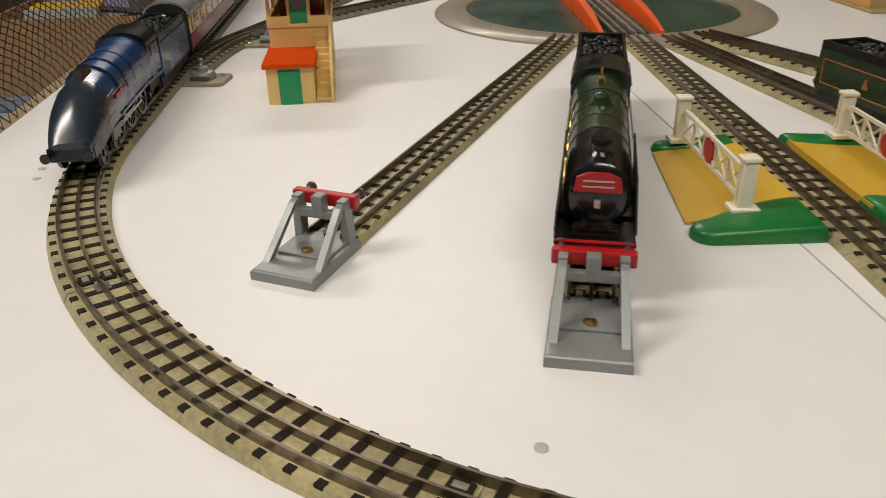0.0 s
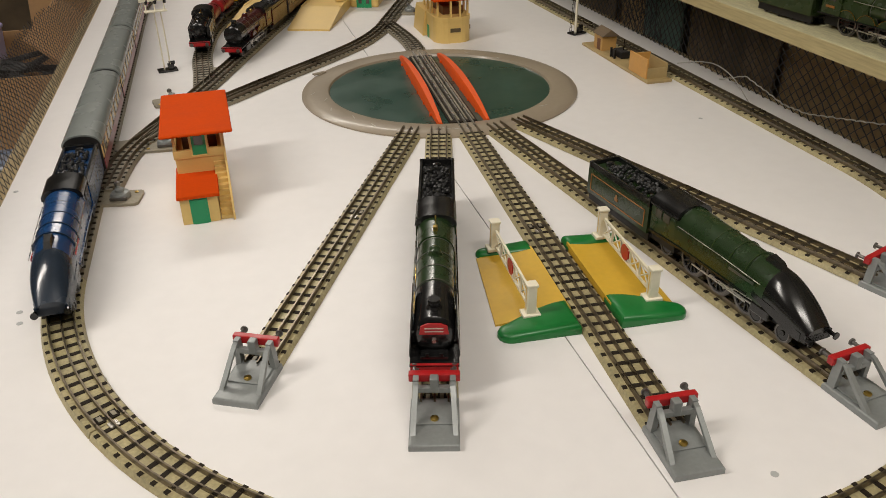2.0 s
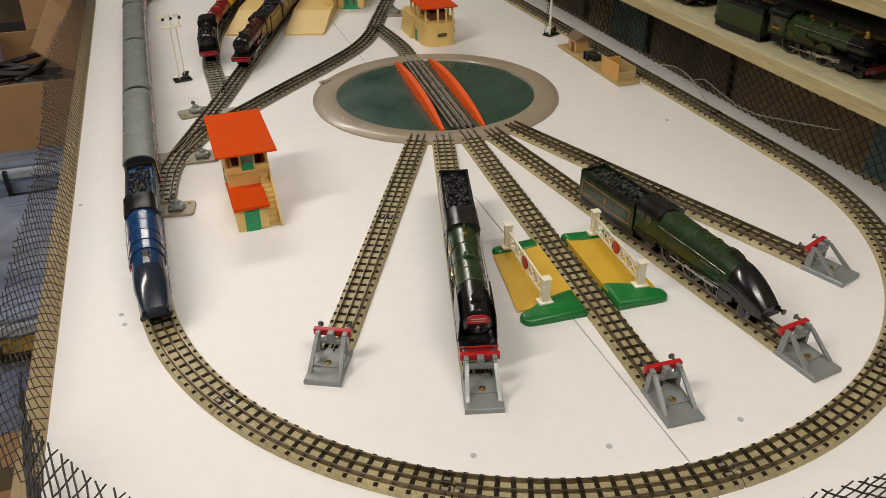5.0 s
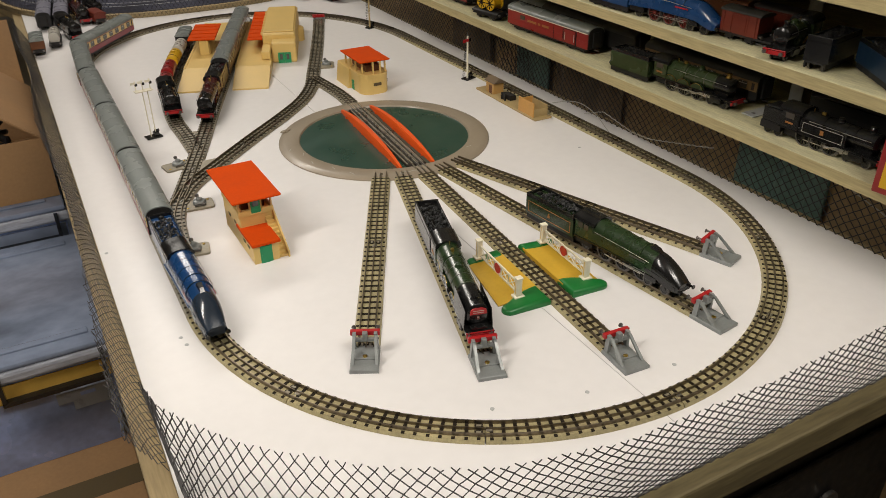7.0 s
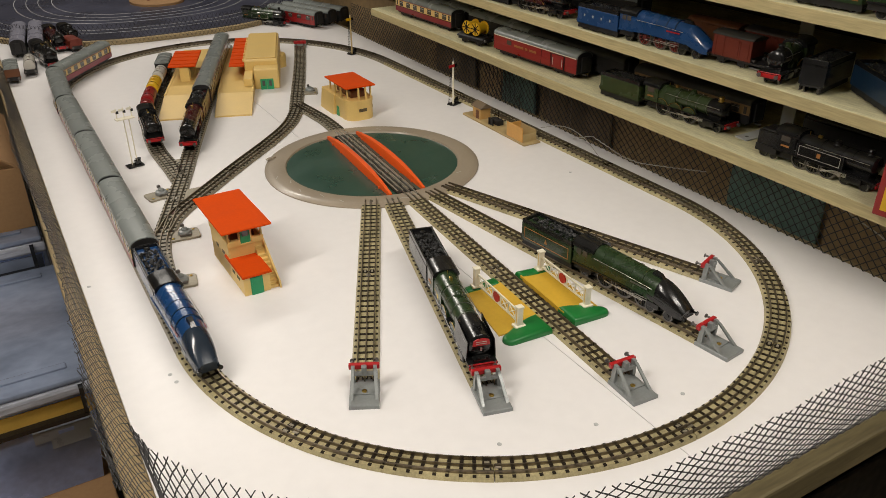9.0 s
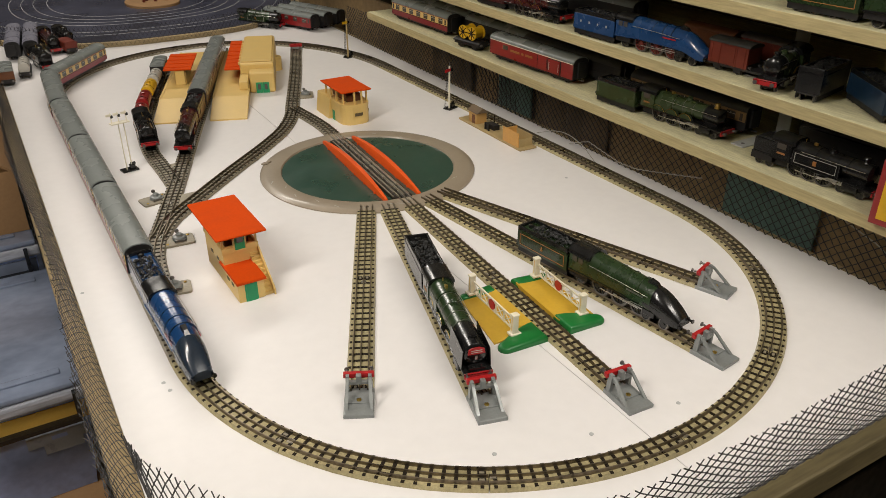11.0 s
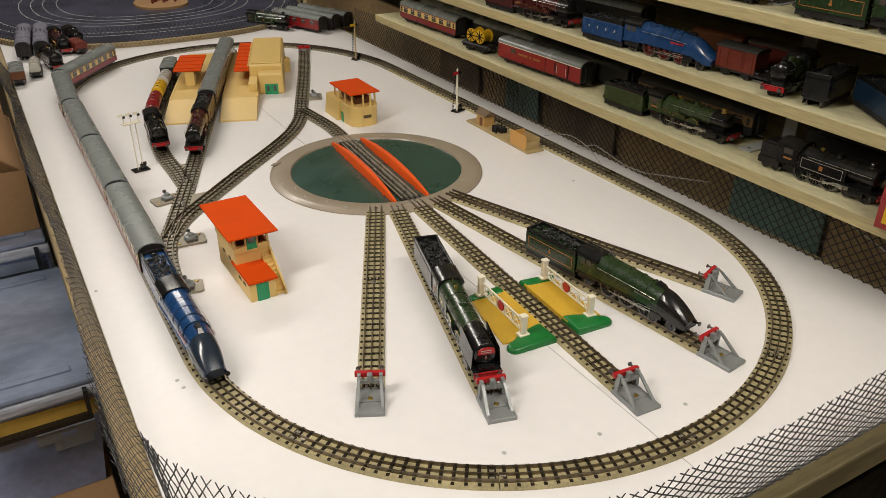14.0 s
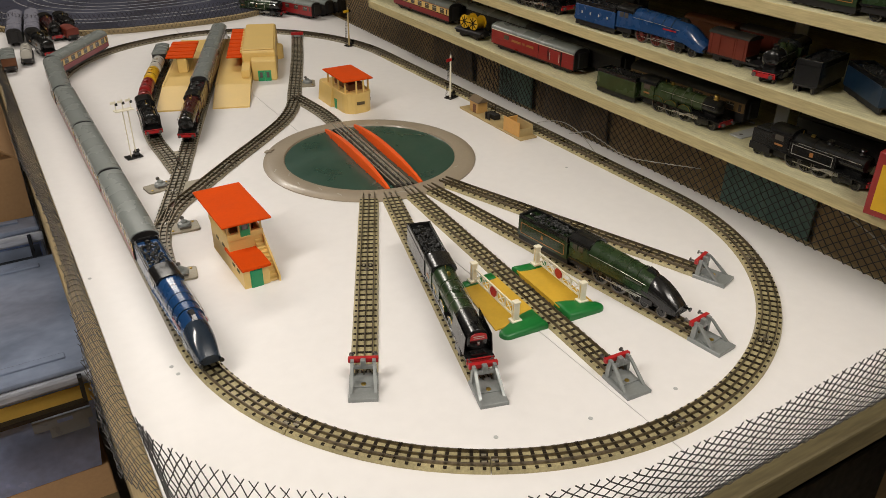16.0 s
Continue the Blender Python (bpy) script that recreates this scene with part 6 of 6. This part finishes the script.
netting([(0.3925, y) for y in np.linspace(-0.843, 0.95, 30)], [(0.392 + 0.006 * math.sin(y * 8), float(y), 0.085 + 0.005 * math.sin(y * 11)) for y in np.linspace(-0.843, 0.95, 30)], 120, 12, "black diamond netting between the board and the shelves", r=0.00075, seed=7)
netting([(0.3945, y) for y in np.linspace(0.10, 0.24, 6)], [(0.41, float(y), 0.10) for y in np.linspace(0.20, 0.30, 6)], 8, 7, "loose flap of black netting rising behind the signal", seed=9)

# ---- slot-car layout behind ----
def oval_plan(cx, cy, a, b, p=2.6, n=72):
    out = []
    for k in range(n):
        t = 2 * math.pi * k / n
        c, s2 = math.cos(t), math.sin(t)
        out.append((cx + a * math.copysign(abs(c) ** (2 / p), c), cy + b * math.copysign(abs(s2) ** (2 / p), s2)))
    return out


RX, RY = -0.06, 1.78
race = thing("slot_car_layout", "dark slot-car layout board with white lane lines and timber rim", "slot car track", pose(0, 0, 0.001))
part("rim", prism(oval_plan(RX, RY, 0.52, 0.66), -0.02, 0.012, 0.002), "timber_x", race, "pale timber rim")
part("surface", prism(oval_plan(RX, RY, 0.508, 0.648), 0.010, 0.0135), "mat_black", race, "dark plastic surface")
for k, f2 in enumerate((0.93, 0.86, 0.70, 0.63, 0.56, 0.48)):
    ring = oval_plan(RX, RY - 0.05, 0.508 * f2, 0.56 * f2, 2.4)
    part("lane_line", sweep(ring + [ring[0]], [(-0.0008, 0.0130), (0.0008, 0.0130), (0.0008, 0.0140), (-0.0008, 0.0140)], 0, along(ring)[1][-1], 0.03), "line_white", race)
isl = part("island", prism(oval_plan(0.0, 1.62, 0.085, 0.10, 2.2), 0.0135, 0.022, 0.003), "card", race, "tan sanded island")
for k in range(7):
    part("island_marker", boxes((-0.004, 0.004, -0.004, 0.004, 0.0215, 0.040), bevel=0.001), "red_brown", isl, m=pose(-0.03 + 0.012 * k, 1.60 + 0.02 * (k % 3), 0))
ring = oval_plan(RX, RY, 0.523, 0.663)
front_ring = [q for q in ring if q[1] < 1.75]
front_ring.sort(key=lambda q: math.atan2(q[1] - RY, q[0] - RX) % (2 * math.pi))
netting(front_ring, [(x, y, 0.060) for x, y in front_ring], 150, 7, "black netting round the slot-car board", r=0.0005, seed=11)
support = thing("trestle_table", "plain timber table under the slot-car board", "table")
part("table_top", box(-0.66, 0.56, 1.505, 2.6, -0.035, -0.0205, 0.002), "timber_x", support)
for lx in (-0.62, 0.52):
    for ly in (1.55, 2.55):
        part("leg", box(lx - 0.025, lx + 0.025, ly - 0.025, ly + 0.025, FLOOR, -0.035), "timber", support)


# ---- storage crates and boxes beside the table ----
def crate(x0, x1, y0, y1, z0, z1, body, contents, label):
    th = thing("storage_crate", label, "storage box", group="storage crates")
    part("tub", loft([[(x0 + 0.02, y0 + 0.02, z0), (x1 - 0.02, y0 + 0.02, z0), (x1 - 0.02, y1 - 0.02, z0), (x0 + 0.02, y1 - 0.02, z0)], [(x0, y0, z1 - 0.03), (x1, y0, z1 - 0.03), (x1, y1, z1 - 0.03), (x0, y1, z1 - 0.03)]]), body, th)
    part("contents_band", box(x0 + 0.004, x1 - 0.004, y0 - 0.001, y1, z1 - 0.075, z1 - 0.04), contents, th)
    part("rim", box(x0 - 0.008, x1 + 0.008, y0 - 0.008, y1 + 0.008, z1 - 0.034, z1 - 0.012, 0.006), "crate_rim", th, "clear plastic rim")
    part("lid", box(x0 - 0.004, x1 + 0.004, y0 - 0.004, y1 + 0.004, z1 - 0.012, z1, 0.005), "crate_grey", th, "smoky clear lid")
    for yy in (y0 + 0.03, y1 - 0.045):
        part("lid_ridge", box(x0 + 0.03, x1 - 0.03, yy, yy + 0.015, z1 - 0.001, z1 + 0.004, 0.002), "crate_grey", th)
    xm = (x0 + x1) / 2
    hw = min(0.09, (x1 - x0) * 0.3)
    ya, yb = y0 - 0.020, y0 - 0.007
    part("handle", boxes((x1 - 2 * hw, x1 - 2 * hw + 0.007, ya, yb, z1 - 0.062, z1 - 0.012), (x1 - 0.022, x1 - 0.015, ya, yb, z1 - 0.062, z1 - 0.012), (x1 - 2 * hw, x1 - 0.015, ya, yb, z1 - 0.069, z1 - 0.061)), "black", th, "black clip handle")
    part("label_card", box(x1 - 0.105, x1 - 0.014, y0 - 0.002, y0 + 0.010, z1 - 0.108, z1 - 0.086), "label_dull", th, "faded paper label behind plastic")
    part("label_card", box(x1 - 0.082, x1 - 0.022, y0 + 0.000, y0 + 0.012, z1 - 0.128, z1 - 0.108), "label_dull", th, "faded paper label behind plastic")
    part("lettering_bar", box(x1 - 0.068, x1 - 0.044, y0 - 0.0026, y0 - 0.0018, z1 - 0.100, z1 - 0.093), "crate_blue", th)
    return th


crate(-0.95, -0.520, 0.20, 0.62, -0.80, -0.5005, "crate_blue", "crate_grey", "blue tinted storage crate standing on the floor")
crate(-0.95, -0.522, 0.66, 1.10, -0.80, -0.5005, "crate_blue", "crate_grey", "blue tinted storage crate standing on the floor")
crate(-0.95, -0.515, 0.03, 0.45, -0.50, -0.265, "crate_blue", "crate_yellow", "blue storage crate with clear lid and yellow contents")
crate(-0.95, -0.530, 0.47, 0.92, -0.50, -0.2055, "crate_blue", "crate_grey", "blue storage crate with clear lid under a carton")
# added box: its brown top stands in for the lit tan floor
under = thing("cardboard_carton", "added brown cardboard box in place of lit tan floor", "carton", pose(-0.745, -0.055, FLOOR))
part("body", box(-0.20, 0.222, -0.245, 0.245, 0, 0.2990, 0.003), "card", under)
part("tape", box(-0.20, 0.222, -0.024, 0.024, 0.2988, 0.2994), "cream_dark", under, "brown parcel tape")
carton = thing("cardboard_carton", "open brown cardboard box holding dark cables", "carton", pose(0, 0, 0))
cx0, cx1, cy0, cy1, cz0, cz1 = -0.90, -0.530, 0.52, 0.90, -0.2005, -0.075
for nm, bb in (("side", (cx0, cx1, cy0, cy0 + 0.005, cz0, cz1)), ("side", (cx0, cx1, cy1 - 0.005, cy1, cz0, cz1)), ("side", (cx0, cx0 + 0.005, cy0 + 0.005, cy1 - 0.005, cz0, cz1)), ("side", (cx1 - 0.005, cx1, cy0 + 0.005, cy1 - 0.005, cz0, cz1)), ("bottom", (cx0, cx1, cy0, cy1, cz0 - 0.004, cz0))):
    part(nm, box(*bb), "card", carton)
part("flap", box(0, 0.13, -0.002, 0.002, 0, 0.16), "card", carton, m=pose(cx1 - 0.14, cy1 + 0.0, cz1, -25, 0, 0))
part("flap", box(-0.002, 0.002, 0, cy1 - cy0, 0, 0.10), "card", carton, m=pose(cx1 - 0.004, cy0, cz1, 0, -50, 0))
for k in range(6):
    solid("cable_coil", rod([(-0.70 + 0.10 * math.cos(a * 0.5 + k), 0.71 + 0.10 * math.sin(a * 0.5 + k) * (0.6 + 0.06 * k), -0.168 + 0.014 * k + 0.02 * math.sin(a * 0.7)) for a in range(14)], 0.006, 6), "black_matt", "loose black cable coiled in the cardboard box", "cable", group="cables in the box")
tub = thing("plastic_tub", "lavender plastic tub stowed in the open cardboard box", "tub", pose(-0.80, 0.80, -0.2003))
part("shell", loft([[(-0.07, -0.05, 0), (0.07, -0.05, 0), (0.07, 0.05, 0), (-0.07, 0.05, 0)], [(-0.08, -0.06, 0.145), (0.08, -0.06, 0.145), (0.08, 0.06, 0.145), (-0.08, 0.06, 0.145)]]), "lavender", tub)
part("rim", box(-0.083, 0.083, -0.063, 0.063, 0.143, 0.152, 0.003), "lavender", tub)
packet = thing("packet", "small yellow card packet stowed in the open cardboard box", "packet", pose(-0.80, 0.63, -0.2003, 0, 0, 8))
part("sleeve", box(-0.06, 0.06, -0.045, 0.045, 0, 0.13, 0.002), "yellow", packet)
part("flap", box(-0.06, 0.06, -0.0465, -0.0455, 0.09, 0.131), "label_card", packet, "pale end flap")
shelfbin = thing("storage_box", "closed dark storage box on the floor past the crates", "box", pose(-0.86, 1.35, FLOOR))
part("body", box(-0.22, 0.22, -0.25, 0.25, 0, 0.55, 0.012), "black_matt", shelfbin)
part("lid", box(-0.228, 0.228, -0.258, 0.258, 0.55, 0.572, 0.006), "black_matt", shelfbin)
for k, (x, y, wd, dp, hh, mt) in enumerate(((-1.25, 0.5, 0.25, 0.35, 0.6, "crate_blue"), (-1.3, 1.1, 0.3, 0.3, 0.75, "scrim"), (-0.95, 1.95, 0.3, 0.35, 0.8, "scrim"), (-1.2, -0.2, 0.25, 0.3, 0.35, "card"))):
    b2 = thing("stacked_box", "dusty storage box standing on the concrete floor", "box", pose(x, y, FLOOR), "floor clutter")
    part("body", box(-wd / 2, wd / 2, -dp / 2, dp / 2, 0, hh, 0.006), mt, b2)
    part("lid", box(-wd / 2 - 0.006, wd / 2 + 0.006, -dp / 2 - 0.006, dp / 2 + 0.006, hh, hh + 0.02, 0.004), mt, b2)
